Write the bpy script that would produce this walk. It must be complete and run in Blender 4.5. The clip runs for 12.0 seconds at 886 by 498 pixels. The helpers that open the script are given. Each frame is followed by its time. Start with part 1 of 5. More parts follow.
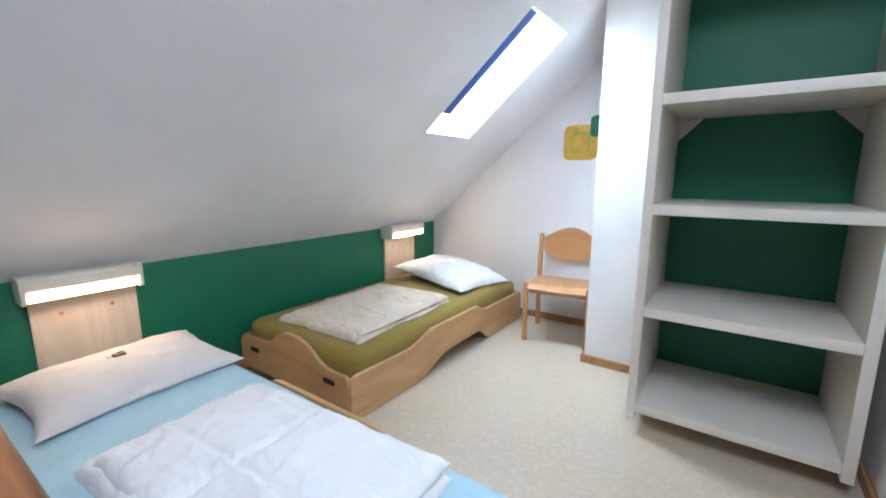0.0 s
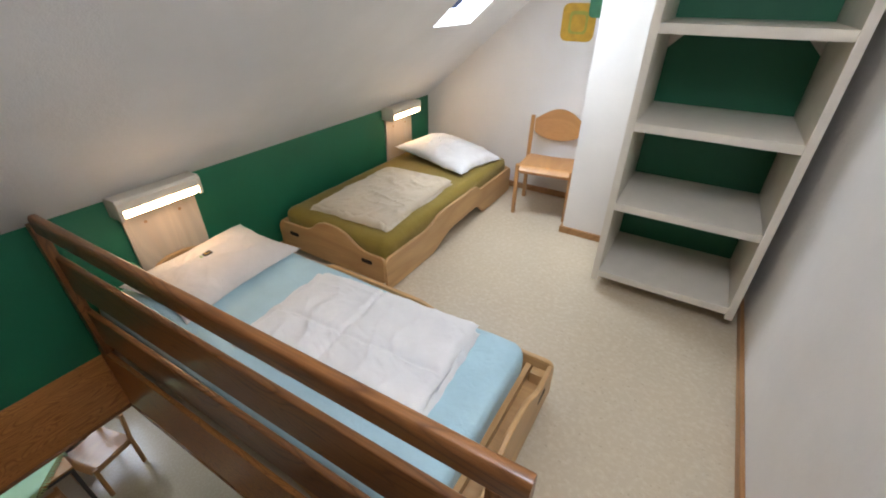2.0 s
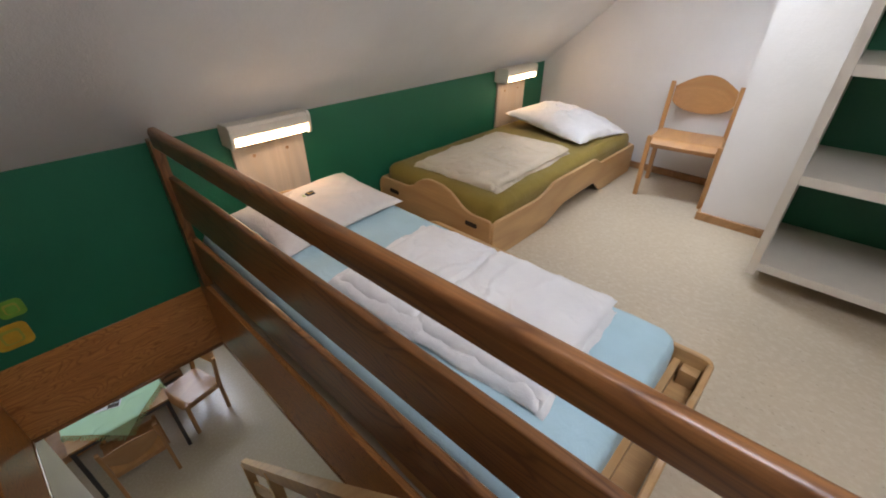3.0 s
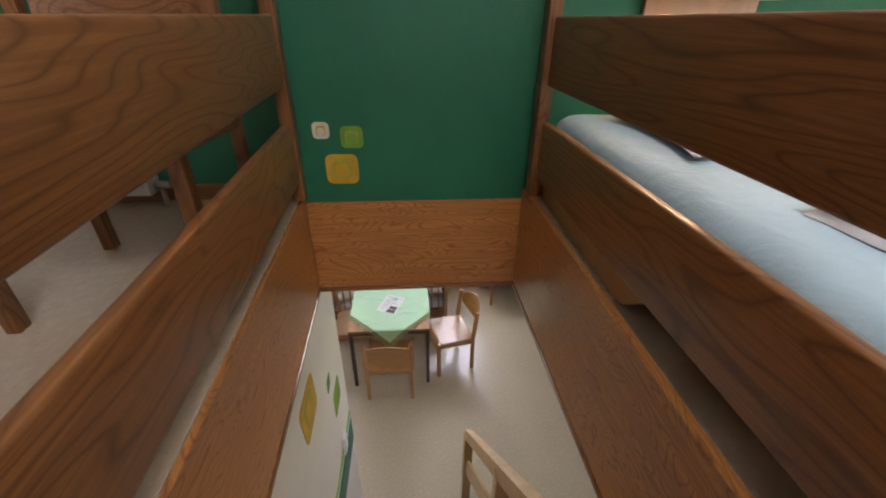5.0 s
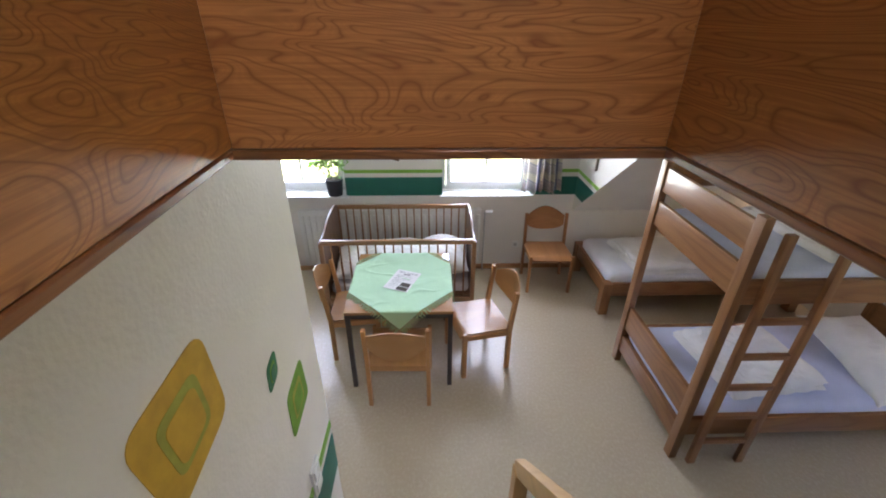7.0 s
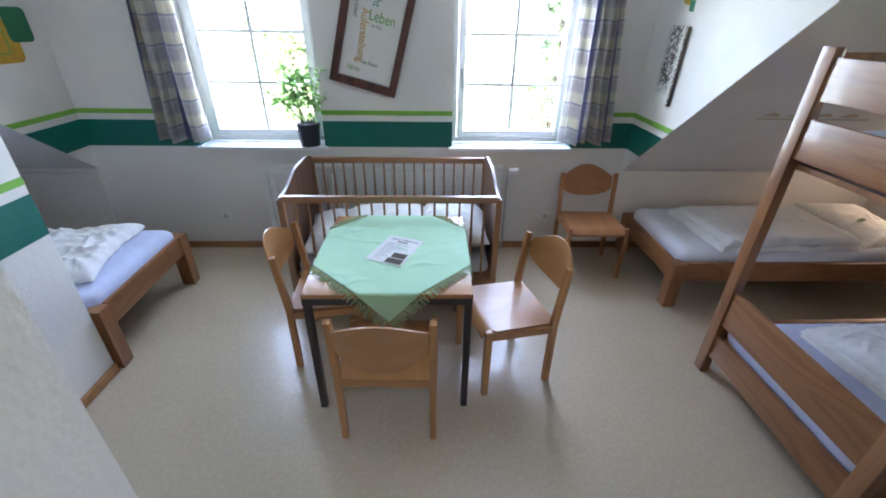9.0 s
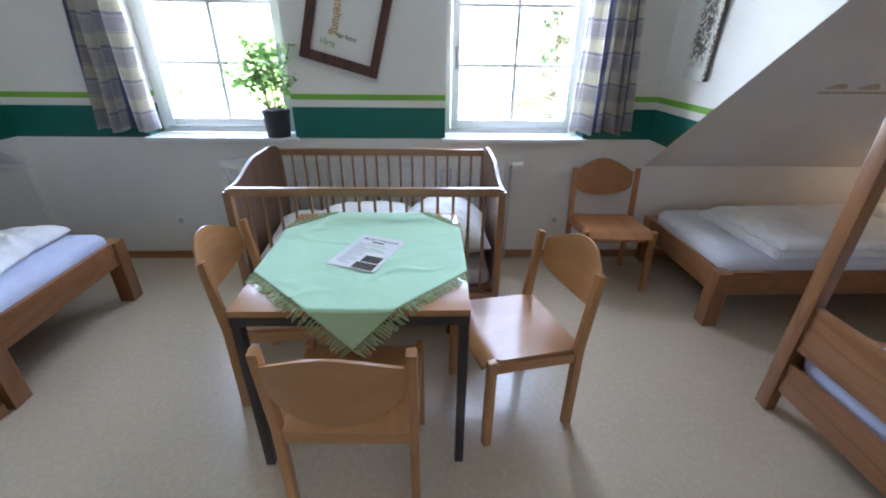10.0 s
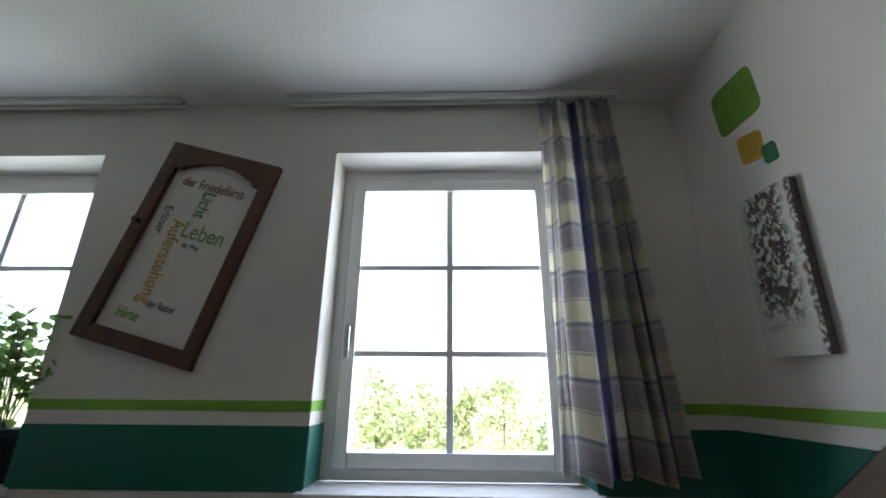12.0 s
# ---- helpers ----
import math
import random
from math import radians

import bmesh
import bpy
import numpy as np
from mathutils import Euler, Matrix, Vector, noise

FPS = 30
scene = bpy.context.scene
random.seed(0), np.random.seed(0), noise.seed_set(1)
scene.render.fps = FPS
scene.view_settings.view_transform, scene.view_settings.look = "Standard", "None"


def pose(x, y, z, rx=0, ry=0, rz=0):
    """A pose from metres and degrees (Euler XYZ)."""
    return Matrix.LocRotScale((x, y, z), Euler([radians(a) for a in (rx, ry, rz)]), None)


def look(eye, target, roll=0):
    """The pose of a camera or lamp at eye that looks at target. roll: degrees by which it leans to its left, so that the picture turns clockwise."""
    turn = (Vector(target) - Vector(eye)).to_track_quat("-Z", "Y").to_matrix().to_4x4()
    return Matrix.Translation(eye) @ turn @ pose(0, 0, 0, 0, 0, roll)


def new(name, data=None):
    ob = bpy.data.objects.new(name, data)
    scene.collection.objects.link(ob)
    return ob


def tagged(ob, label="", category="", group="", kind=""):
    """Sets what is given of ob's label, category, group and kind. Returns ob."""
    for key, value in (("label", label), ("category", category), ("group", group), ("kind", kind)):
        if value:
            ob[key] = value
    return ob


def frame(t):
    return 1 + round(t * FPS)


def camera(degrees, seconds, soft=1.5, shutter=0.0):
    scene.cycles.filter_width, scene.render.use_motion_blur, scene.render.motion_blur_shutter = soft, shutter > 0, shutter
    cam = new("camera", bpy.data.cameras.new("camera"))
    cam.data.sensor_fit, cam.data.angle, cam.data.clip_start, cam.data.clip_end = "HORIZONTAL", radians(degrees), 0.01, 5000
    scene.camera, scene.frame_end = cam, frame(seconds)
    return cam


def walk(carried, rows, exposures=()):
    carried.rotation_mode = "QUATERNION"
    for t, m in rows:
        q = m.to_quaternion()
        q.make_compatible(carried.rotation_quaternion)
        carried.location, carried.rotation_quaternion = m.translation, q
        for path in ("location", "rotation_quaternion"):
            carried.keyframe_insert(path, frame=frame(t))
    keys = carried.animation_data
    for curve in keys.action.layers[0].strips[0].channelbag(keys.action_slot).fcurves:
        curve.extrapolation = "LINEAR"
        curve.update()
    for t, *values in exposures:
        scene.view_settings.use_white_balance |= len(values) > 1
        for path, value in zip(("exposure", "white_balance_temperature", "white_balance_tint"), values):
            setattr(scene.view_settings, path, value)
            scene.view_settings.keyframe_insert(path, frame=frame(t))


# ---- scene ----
cam = camera(93.8, 12.0, 1.9)
PATH = [
    (0, (-0.031, 0.062, 4.05), (1.574, 1.203, 3.7), 0.1),
    (0.5, (-0.182, 0.074, 4.136), (1.426, 1.146, 3.623), 0.4),
    (1, (-0.281, 0.03, 4.311), (1.226, 1.029, 3.457), 0.1),
    (1.5, (-0.374, 0.018, 4.505), (1.06, 0.93, 3.45), 0.3),
    (2, (-0.43, 0.081, 4.515), (1.019, 0.964, 3.456), 0.3),
    (2.5, (-0.443, 0.211, 4.362), (0.989, 1.119, 3.302), -0.1),
    (3, (-0.419, 0.333, 4.183), (0.808, 1.498, 3.115), -0.1),
    (3.5, (-0.425, 0.391, 3.967), (0.284, 1.957, 2.944), -0.3),
    (3.7, (-0.465, 0.451, 3.917), (0.102, 2.073, 2.893), -0.2),
    (5.3, (-0.471, 1.09, 3.343), (-0.355, 2.829, 2.361), 0.6),
    (5.5, (-0.487, 1.177, 3.264), (-0.373, 2.915, 2.28), 0.6),
    (6, (-0.516, 1.365, 3.037), (-0.412, 3.108, 2.062), 0.7),
    (6.5, (-0.529, 1.546, 2.812), (-0.448, 3.294, 1.841), 0.6),
    (7, (-0.507, 1.704, 2.605), (-0.449, 3.459, 1.648), 0.3),
    (7.2, (-0.518, 1.794, 2.492), (-0.456, 3.552, 1.541), 0.5),
    (8.8, (-0.542, 2.483, 1.924), (-0.483, 4.236, 0.963), 0.9),
    (9, (-0.54, 2.566, 1.862), (-0.488, 4.318, 0.898), 0.8),
    (9.5, (-0.513, 2.774, 1.712), (-0.456, 4.528, 0.753), 0.9),
    (10, (-0.481, 3.01, 1.536), (-0.421, 4.804, 0.653), 0.7),
    (10.5, (-0.426, 3.264, 1.409), (-0.35, 5.163, 0.786), 0.6),
    (11, (-0.34, 3.578, 1.338), (-0.213, 5.565, 1.148), 0.3),
    (11.5, (-0.123, 3.961, 1.277), (0.002, 5.942, 1.518), -0.2),
    (11.6, (-0.068, 4.047, 1.274), (0.042, 6.017, 1.601), -0.2),
    (12, (0.136, 4.425, 1.272), (0.08, 6.318, 1.915), 0.4),
]
EXPOSURES = [(0.0, 4.2, 5800, 13), (1.0, 4.05, 6300, 13), (2.0, 3.85, 6900, 16), (2.5, 3.7, 6950, 18), (3.5, 3.65, 7100, 22), (5.5, 4.6, 7250, 27), (6.5, 4.5, 6900, 26), (7.0, 4.6, 6600, 25),
             (9.0, 4.5, 5700, 21), (10.5, 4.4, 5950, 21), (11.2, 4.02, 6150, 24), (11.6, 3.5, 6200, 22), (12.0, 2.75, 6350, 20)]
walk(cam, [(t, look(eye, target, roll)) for t, eye, target, roll in PATH], EXPOSURES)

# ---- world and light ----
SUN_EL, SUN_AZ = 35.0, 180.0
world = bpy.data.worlds.new("sky")
scene.world = world
world.use_nodes = True
wn = world.node_tree
sky = wn.nodes.new("ShaderNodeTexSky")
sky.sky_type = "NISHITA"
sky.sun_disc = False
sky.dust_density, sky.ozone_density = 2.0, 0.3
sky.sun_elevation, sky.sun_rotation = radians(SUN_EL), radians(SUN_AZ)
wn.links.new(sky.outputs[0], wn.nodes["Background"].inputs[0])
wn.nodes["Background"].inputs[1].default_value = 0.15
sun = new("sun", bpy.data.lights.new("sun", "SUN"))
sun.data.energy, sun.data.angle, sun.data.color = 4.5, radians(0.6), (1.0, 0.95, 0.87)
sun.matrix_world = look((0, 0, 0), (math.sin(radians(SUN_AZ)) * -1, -math.cos(radians(SUN_AZ)), -math.tan(radians(SUN_EL))))


def area(name, m, sx, sy, power, color):
    d = bpy.data.lights.new(name, "AREA")
    d.shape, d.size, d.size_y, d.energy, d.color = "RECTANGLE", sx, sy, power, color
    ob = new(name, d)
    ob.matrix_world = m
    return ob


DAY = (0.78, 0.89, 1.0)
for wx, power in ((0.10, 3.0), (-1.925, 2.2)):
    area("window_daylight", look((wx, 6.27, 1.6), (wx, 0, 1.1)), 0.95, 1.25, power, DAY)
area("skylight_daylight", look((2.335, 1.60, 4.891), (2.335, 1.60 - 0.643, 4.891 - 0.766)), 0.45, 0.85, 3.2, (0.70, 0.85, 1.0))
# Added light over the landing; no roof window is known there.
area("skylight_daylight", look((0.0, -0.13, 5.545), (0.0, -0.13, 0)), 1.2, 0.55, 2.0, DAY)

# ---- materials ----
MATS = {}


def nodes(name, rough=0.6, metal=0.0, coat=0.0):
    m = bpy.data.materials.new(name)
    m.use_nodes = True
    t = m.node_tree
    b = t.nodes["Principled BSDF"]
    b.inputs["Roughness"].default_value = rough
    b.inputs["Metallic"].default_value = metal
    b.inputs["Coat Weight"].default_value = coat
    MATS[name] = m
    return m, t, b


def coords(t, scale=(1, 1, 1), uv=False):
    tc = t.nodes.new("ShaderNodeTexCoord")
    mp = t.nodes.new("ShaderNodeMapping")
    mp.inputs["Scale"].default_value = scale
    t.links.new(tc.outputs["UV" if uv else "Object"], mp.inputs[0])
    return mp.outputs[0]


def tex_noise(t, vec, scale, detail=3.0, rough=0.55, distort=0.0):
    n = t.nodes.new("ShaderNodeTexNoise")
    n.inputs["Scale"].default_value = scale
    n.inputs["Detail"].default_value = detail
    n.inputs["Roughness"].default_value = rough
    n.inputs["Distortion"].default_value = distort
    t.links.new(vec, n.inputs["Vector"])
    return n.outputs[0]


def ramp(t, fac, stops):
    r = t.nodes.new("ShaderNodeValToRGB")
    e = r.color_ramp.elements
    while len(e) < len(stops):
        e.new(0.5)
    for el, (p, c) in zip(e, stops):
        el.position, el.color = p, (*c, 1)
    t.links.new(fac, r.inputs[0])
    return r.outputs[0]


def mixed(t, fac, a, b, mode="MIX"):
    n = t.nodes.new("ShaderNodeMix")
    n.data_type, n.blend_type = "RGBA", mode
    for sock, v in ((n.inputs[0], fac), (n.inputs[6], a), (n.inputs[7], b)):
        if isinstance(v, (int, float)):
            sock.default_value = v
        elif isinstance(v, tuple):
            sock.default_value = (*v, 1)
        else:
            t.links.new(v, sock)
    return n.outputs[2]


def calc(t, op, a, b=0.0):
    n = t.nodes.new("ShaderNodeMath")
    n.operation = op
    for sock, v in ((n.inputs[0], a), (n.inputs[1], b)):
        if isinstance(v, (int, float)):
            sock.default_value = v
        else:
            t.links.new(v, sock)
    return n.outputs[0]


def bump(t, b, height, strength, dist):
    n = t.nodes.new("ShaderNodeBump")
    n.inputs["Strength"].default_value = strength
    n.inputs["Distance"].default_value = dist
    t.links.new(height, n.inputs["Height"])
    t.links.new(n.outputs[0], b.inputs["Normal"])


def scaled(c, k):
    return tuple(min(1.0, v * k) for v in c)


def paint(name, c, rough=0.55, relief=0.35, grain=180, dirt=0.12):
    """Matt paint on rough plaster or woodchip paper."""
    m, t, b = nodes(name, rough)
    v = coords(t)
    col = ramp(t, tex_noise(t, v, 1.3, 4), [(0.3, scaled(c, 1 - dirt)), (0.65, c)])
    col = mixed(t, calc(t, "MULTIPLY", tex_noise(t, v, 45, 2), 0.12), col, scaled(c, 0.75))
    t.links.new(col, b.inputs["Base Color"])
    h = calc(t, "ADD", calc(t, "MULTIPLY", tex_noise(t, v, grain, 2), 0.5), tex_noise(t, v, grain / 4, 2))
    bump(t, b, h, relief, 0.004)
    return m


def wood(name, light, dark, axis="x", rough=0.38, rings=9.0, coat=0.0, wide=1.0, long=0.45, warp=0.4):
    """Planed wood: growth rings cut lengthwise, with fine pores along the grain."""
    m, t, b = nodes(name, rough, 0.0, coat)
    stretch = {"x": (long, 3.2, 3.2), "y": (3.2, long, 3.2), "z": (3.2, 3.2, long)}[axis]
    pores = {"x": (3, 160, 160), "y": (160, 3, 160), "z": (160, 160, 3)}[axis]
    v = coords(t, tuple(q / wide for q in stretch))
    info = t.nodes.new("ShaderNodeObjectInfo")
    shift = t.nodes.new("ShaderNodeVectorMath")
    shift.operation = "MULTIPLY_ADD"
    t.links.new(info.outputs["Random"], shift.inputs[0])
    shift.inputs[1].default_value = (17, 23, 31)
    t.links.new(v, shift.inputs[2])
    base = tex_noise(t, shift.outputs[0], 1.6, 2.0, 0.45, warp)
    ring = calc(t, "PINGPONG", calc(t, "MULTIPLY", base, rings * 2), 1.0)
    col = ramp(t, ring, [(0.0, dark), (0.25, scaled(light, 0.82)), (0.7, light), (1.0, scaled(light, 0.9))])
    fine = tex_noise(t, coords(t, pores), 1.0, 3)
    col = mixed(t, ramp(t, fine, [(0.42, (0.45, 0.45, 0.45)), (0.6, (0, 0, 0))]), col, dark)
    big = tex_noise(t, coords(t), 2.0, 2)
    col = mixed(t, calc(t, "MULTIPLY", big, 0.35), col, scaled(dark, 1.1))
    t.links.new(col, b.inputs["Base Color"])
    t.links.new(calc(t, "ADD", calc(t, "MULTIPLY", fine, 0.22), rough - 0.1), b.inputs["Roughness"])
    bump(t, b, fine, 0.12, 0.002)
    return m


def cloth(name, c, rough=0.85, weave=700, wrinkle=0.25, tone=0.12):
    m, t, b = nodes(name, rough)
    b.inputs["Sheen Weight"].default_value = 0.15
    v = coords(t)
    col = ramp(t, tex_noise(t, v, 5, 4), [(0.3, scaled(c, 1 - tone)), (0.7, c)])
    t.links.new(col, b.inputs["Base Color"])
    h = calc(t, "ADD", calc(t, "MULTIPLY", tex_noise(t, v, weave, 1), 0.06), tex_noise(t, v, 14, 4, 0.6, 0.6))
    bump(t, b, h, wrinkle, 0.02)
    return m


def plain(name, c, rough=0.45, metal=0.0, coat=0.0, tone=0.1, scale=30, relief=0.0):
    m, t, b = nodes(name, rough, metal, coat)
    v = coords(t)
    t.links.new(ramp(t, tex_noise(t, v, scale, 3), [(0.3, scaled(c, 1 - tone)), (0.7, c)]), b.inputs["Base Color"])
    if relief:
        bump(t, b, tex_noise(t, v, scale * 6, 2), relief, 0.002)
    return m


def glow(name, c, power):
    m, t, b = nodes(name, 0.3)
    b.inputs["Base Color"].default_value = (*c, 1)
    b.inputs["Emission Color"].default_value = (*c, 1)
    b.inputs["Emission Strength"].default_value = power
    return m


def leafy(name, c):
    """Thin leaves that let sunlight through."""
    m, t, b = nodes(name, 0.6)
    col = ramp(t, tex_noise(t, coords(t), 1.5, 3), [(0.3, scaled(c, 0.6)), (0.7, c)])
    t.links.new(col, b.inputs["Base Color"])
    tr = t.nodes.new("ShaderNodeBsdfTranslucent")
    t.links.new(col, tr.inputs[0])
    mx = t.nodes.new("ShaderNodeMixShader")
    mx.inputs[0].default_value = 0.5
    t.links.new(b.outputs[0], mx.inputs[1])
    t.links.new(tr.outputs[0], mx.inputs[2])
    t.links.new(mx.outputs[0], t.nodes["Material Output"].inputs[0])
    return m


WALL = paint("wall_white_plaster", (0.79, 0.755, 0.71), 0.6, 0.42, 95)
CEIL = paint("ceiling_white", (0.82, 0.81, 0.80), 0.65, 0.3, 160)
GREEN = paint("wall_green_gloss", (0.005, 0.145, 0.068), 0.5, 0.35, 110, 0.15)
BAND = paint("band_dark_green", (0.003, 0.138, 0.104), 0.45, 0.3, 120)
LIME = paint("band_light_green", (0.20, 0.45, 0.045), 0.5, 0.3, 120)
STENCIL = {
    "yellow": plain("stencil_yellow", (0.62, 0.36, 0.03), 0.6, tone=0.25, scale=18),
    "lime": plain("stencil_lime", (0.16, 0.36, 0.04), 0.6, tone=0.25, scale=18),
    "green": plain("stencil_green", (0.03, 0.20, 0.09), 0.6, tone=0.25, scale=18),
    "cream": plain("stencil_cream", (0.66, 0.60, 0.42), 0.6, tone=0.15, scale=18),
    "faint": plain("stencil_faint_ochre", (0.64, 0.53, 0.38), 0.6, tone=0.3, scale=30),
    "worn": plain("stencil_worn_olive", (0.56, 0.53, 0.40), 0.6, tone=0.3, scale=30),
    "olive": plain("stencil_olive", (0.36, 0.36, 0.05), 0.6, tone=0.2, scale=30),
}
PLY = {a: wood("pine_plywood_" + a, (0.58, 0.25, 0.068), (0.27, 0.092, 0.024), a, 0.38, 28, 0.1, 0.8, 0.85, 1.1) for a in "xyz"}
RAIL = {a: wood("stained_pine_" + a, (0.31, 0.126, 0.038), (0.13, 0.046, 0.013), a, 0.36, 22, 0.2) for a in "xyz"}
BEECH = {a: wood("beech_lacquer_" + a, (0.54, 0.275, 0.105), (0.44, 0.205, 0.072), a, 0.38, 4, 0.12) for a in "xyz"}
TABLE_WOOD = wood("table_lacquer", (0.54, 0.275, 0.105), (0.44, 0.205, 0.072), "x", 0.2, 4, 1.0)
DARKBEECH = {a: wood("beech_darkened_" + a, (0.42, 0.19, 0.072), (0.33, 0.14, 0.05), a, 0.4, 4, 0.1) for a in "xyz"}
BIRCH = {a: wood("birch_ply_" + a, (0.60, 0.365, 0.16), (0.45, 0.25, 0.10), a, 0.4, 4, 0.1) for a in "xyz"}
OAK = {a: wood("alder_bed_wood_" + a, (0.32, 0.145, 0.056), (0.21, 0.085, 0.031), a, 0.33, 6, 0.25) for a in "xyz"}
COTEND = wood("cot_end_board", (0.19, 0.10, 0.058), (0.13, 0.065, 0.036), "z", 0.42, 4, 0.1)
COT = {a: wood("cot_beech_" + a, (0.37, 0.20, 0.098), (0.28, 0.14, 0.066), a, 0.36, 4, 0.2) for a in "xyz"}
PALE = wood("pale_pine_board", (0.66, 0.54, 0.42), (0.57, 0.44, 0.32), "z", 0.5, 5)
FRAMEWOOD = wood("old_oak_frame", (0.13, 0.045, 0.025), (0.045, 0.016, 0.01), "y", 0.4, 5, 0.15)
SKIRT = wood("beech_skirting", (0.46, 0.24, 0.10), (0.30, 0.14, 0.05), "x", 0.4, 4)
PLANK = wood("grey_worn_step", (0.20, 0.12, 0.08), (0.10, 0.055, 0.035), "x", 0.45, 6)
WHITE = plain("white_lacquer", (0.76, 0.76, 0.74), 0.32, tone=0.05)
SHELFWHITE = plain("shelf_cream_lacquer", (0.70, 0.64, 0.54), 0.38, tone=0.06, scale=12)
RADWHITE = plain("radiator_enamel", (0.74, 0.74, 0.72), 0.3, tone=0.05)
LAMPWHITE = plain("lamp_plastic", (0.70, 0.63, 0.52), 0.4, tone=0.06)
METAL = plain("brushed_steel", (0.55, 0.55, 0.55), 0.3, 1.0)
BLACK = plain("dark_steel", (0.045, 0.036, 0.034), 0.4, 0.0, 0.1)
HOLE_SHADE = plain("hand_hole_shade", (0.02, 0.012, 0.008), 0.8)
TUBE = glow("lamp_tube", (1.0, 0.74, 0.46), 2.6)
SHEET_BLUE = cloth("sheet_light_blue", (0.42, 0.62, 0.68))
SHEET_OLIVE = cloth("sheet_olive", (0.25, 0.17, 0.02))
SHEET_LAVENDER = cloth("sheet_pale_lavender", (0.56, 0.60, 0.78))
SHEET_WHITE = cloth("sheet_white", (0.70, 0.70, 0.74))
LINEN = cloth("linen_white", (0.80, 0.79, 0.77), 0.85, 600, 0.35)
LINEN_WARM = cloth("linen_cream", (0.62, 0.52, 0.385), 0.85, 600, 0.35)
PILLOW_WARM = cloth("pillow_off_white", (0.70, 0.64, 0.59), 0.85, 600, 0.3)
MINT = cloth("mint_cloth", (0.44, 0.69, 0.46), 0.8, 900, 0.12, 0.06)
FRINGE = plain("fringe_olive_green", (0.46, 0.58, 0.30), 0.85, tone=0.35, scale=120)
PAPER = plain("paper", (0.80, 0.80, 0.80), 0.3, 0.0, 1.0, 0.03)
INK = plain("ink_black", (0.02, 0.02, 0.02), 0.6)
SOCKETGREY = plain("socket_grey", (0.50, 0.49, 0.47), 0.5)
CANVASEDGE = plain("canvas_edge_brown", (0.16, 0.13, 0.115), 0.7, tone=0.4, scale=60)
INKGREY = plain("ink_grey", (0.30, 0.30, 0.30), 0.6)
PHOTO = plain("photo_dark", (0.09, 0.065, 0.04), 0.4, tone=0.9, scale=90)
POT = plain("plant_pot_slate", (0.018, 0.02, 0.03), 0.45, tone=0.2)
SOIL = plain("potting_soil", (0.035, 0.022, 0.014), 0.95, tone=0.4, scale=80, relief=0.6)
LEAF = leafy("houseplant_leaf", (0.30, 0.50, 0.16))
STEM = plain("houseplant_stem", (0.10, 0.13, 0.04), 0.6)
BARK = plain("tree_bark", (0.07, 0.05, 0.035), 0.9, tone=0.4, scale=12)
FOLIAGE = leafy("tree_foliage", (0.33, 0.42, 0.20))
SPRUCE = leafy("spruce_foliage", (0.24, 0.32, 0.20))
BLUE = plain("skylight_blue_strip", (0.03, 0.10, 0.38), 0.4, tone=0.1)


def make_lino():
    m, t, b = nodes("beige_linoleum", 0.33, 0.0, 0.15)
    v = coords(t)
    long = coords(t, (30, 24, 1))
    c = ramp(t, tex_noise(t, v, 1.1, 3), [(0.3, (0.47, 0.385, 0.268)), (0.7, (0.52, 0.43, 0.305))])
    c = mixed(t, ramp(t, tex_noise(t, long, 1.5, 3, 0.6), [(0.45, (0, 0, 0)), (0.75, (0.6, 0.6, 0.6))]), c, (0.60, 0.52, 0.39))
    c = mixed(t, ramp(t, tex_noise(t, coords(t, (55, 38, 1)), 1.3, 2), [(0.66, (0, 0, 0)), (0.74, (0.4, 0.4, 0.4))]), c, (0.25, 0.18, 0.11))
    t.links.new(c, b.inputs["Base Color"])
    t.links.new(calc(t, "ADD", calc(t, "MULTIPLY", tex_noise(t, v, 60, 4), 0.12), 0.27), b.inputs["Roughness"])
    bump(t, b, tex_noise(t, v, 130, 3), 0.08, 0.002)
    return m


LINO = make_lino()


def make_grass():
    m, t, b = nodes("meadow", 0.9)
    v = coords(t)
    t.links.new(ramp(t, tex_noise(t, v, 0.12, 5), [(0.35, (0.17, 0.24, 0.08)), (0.65, (0.34, 0.36, 0.16))]), b.inputs["Base Color"])
    return m


GRASS = make_grass()


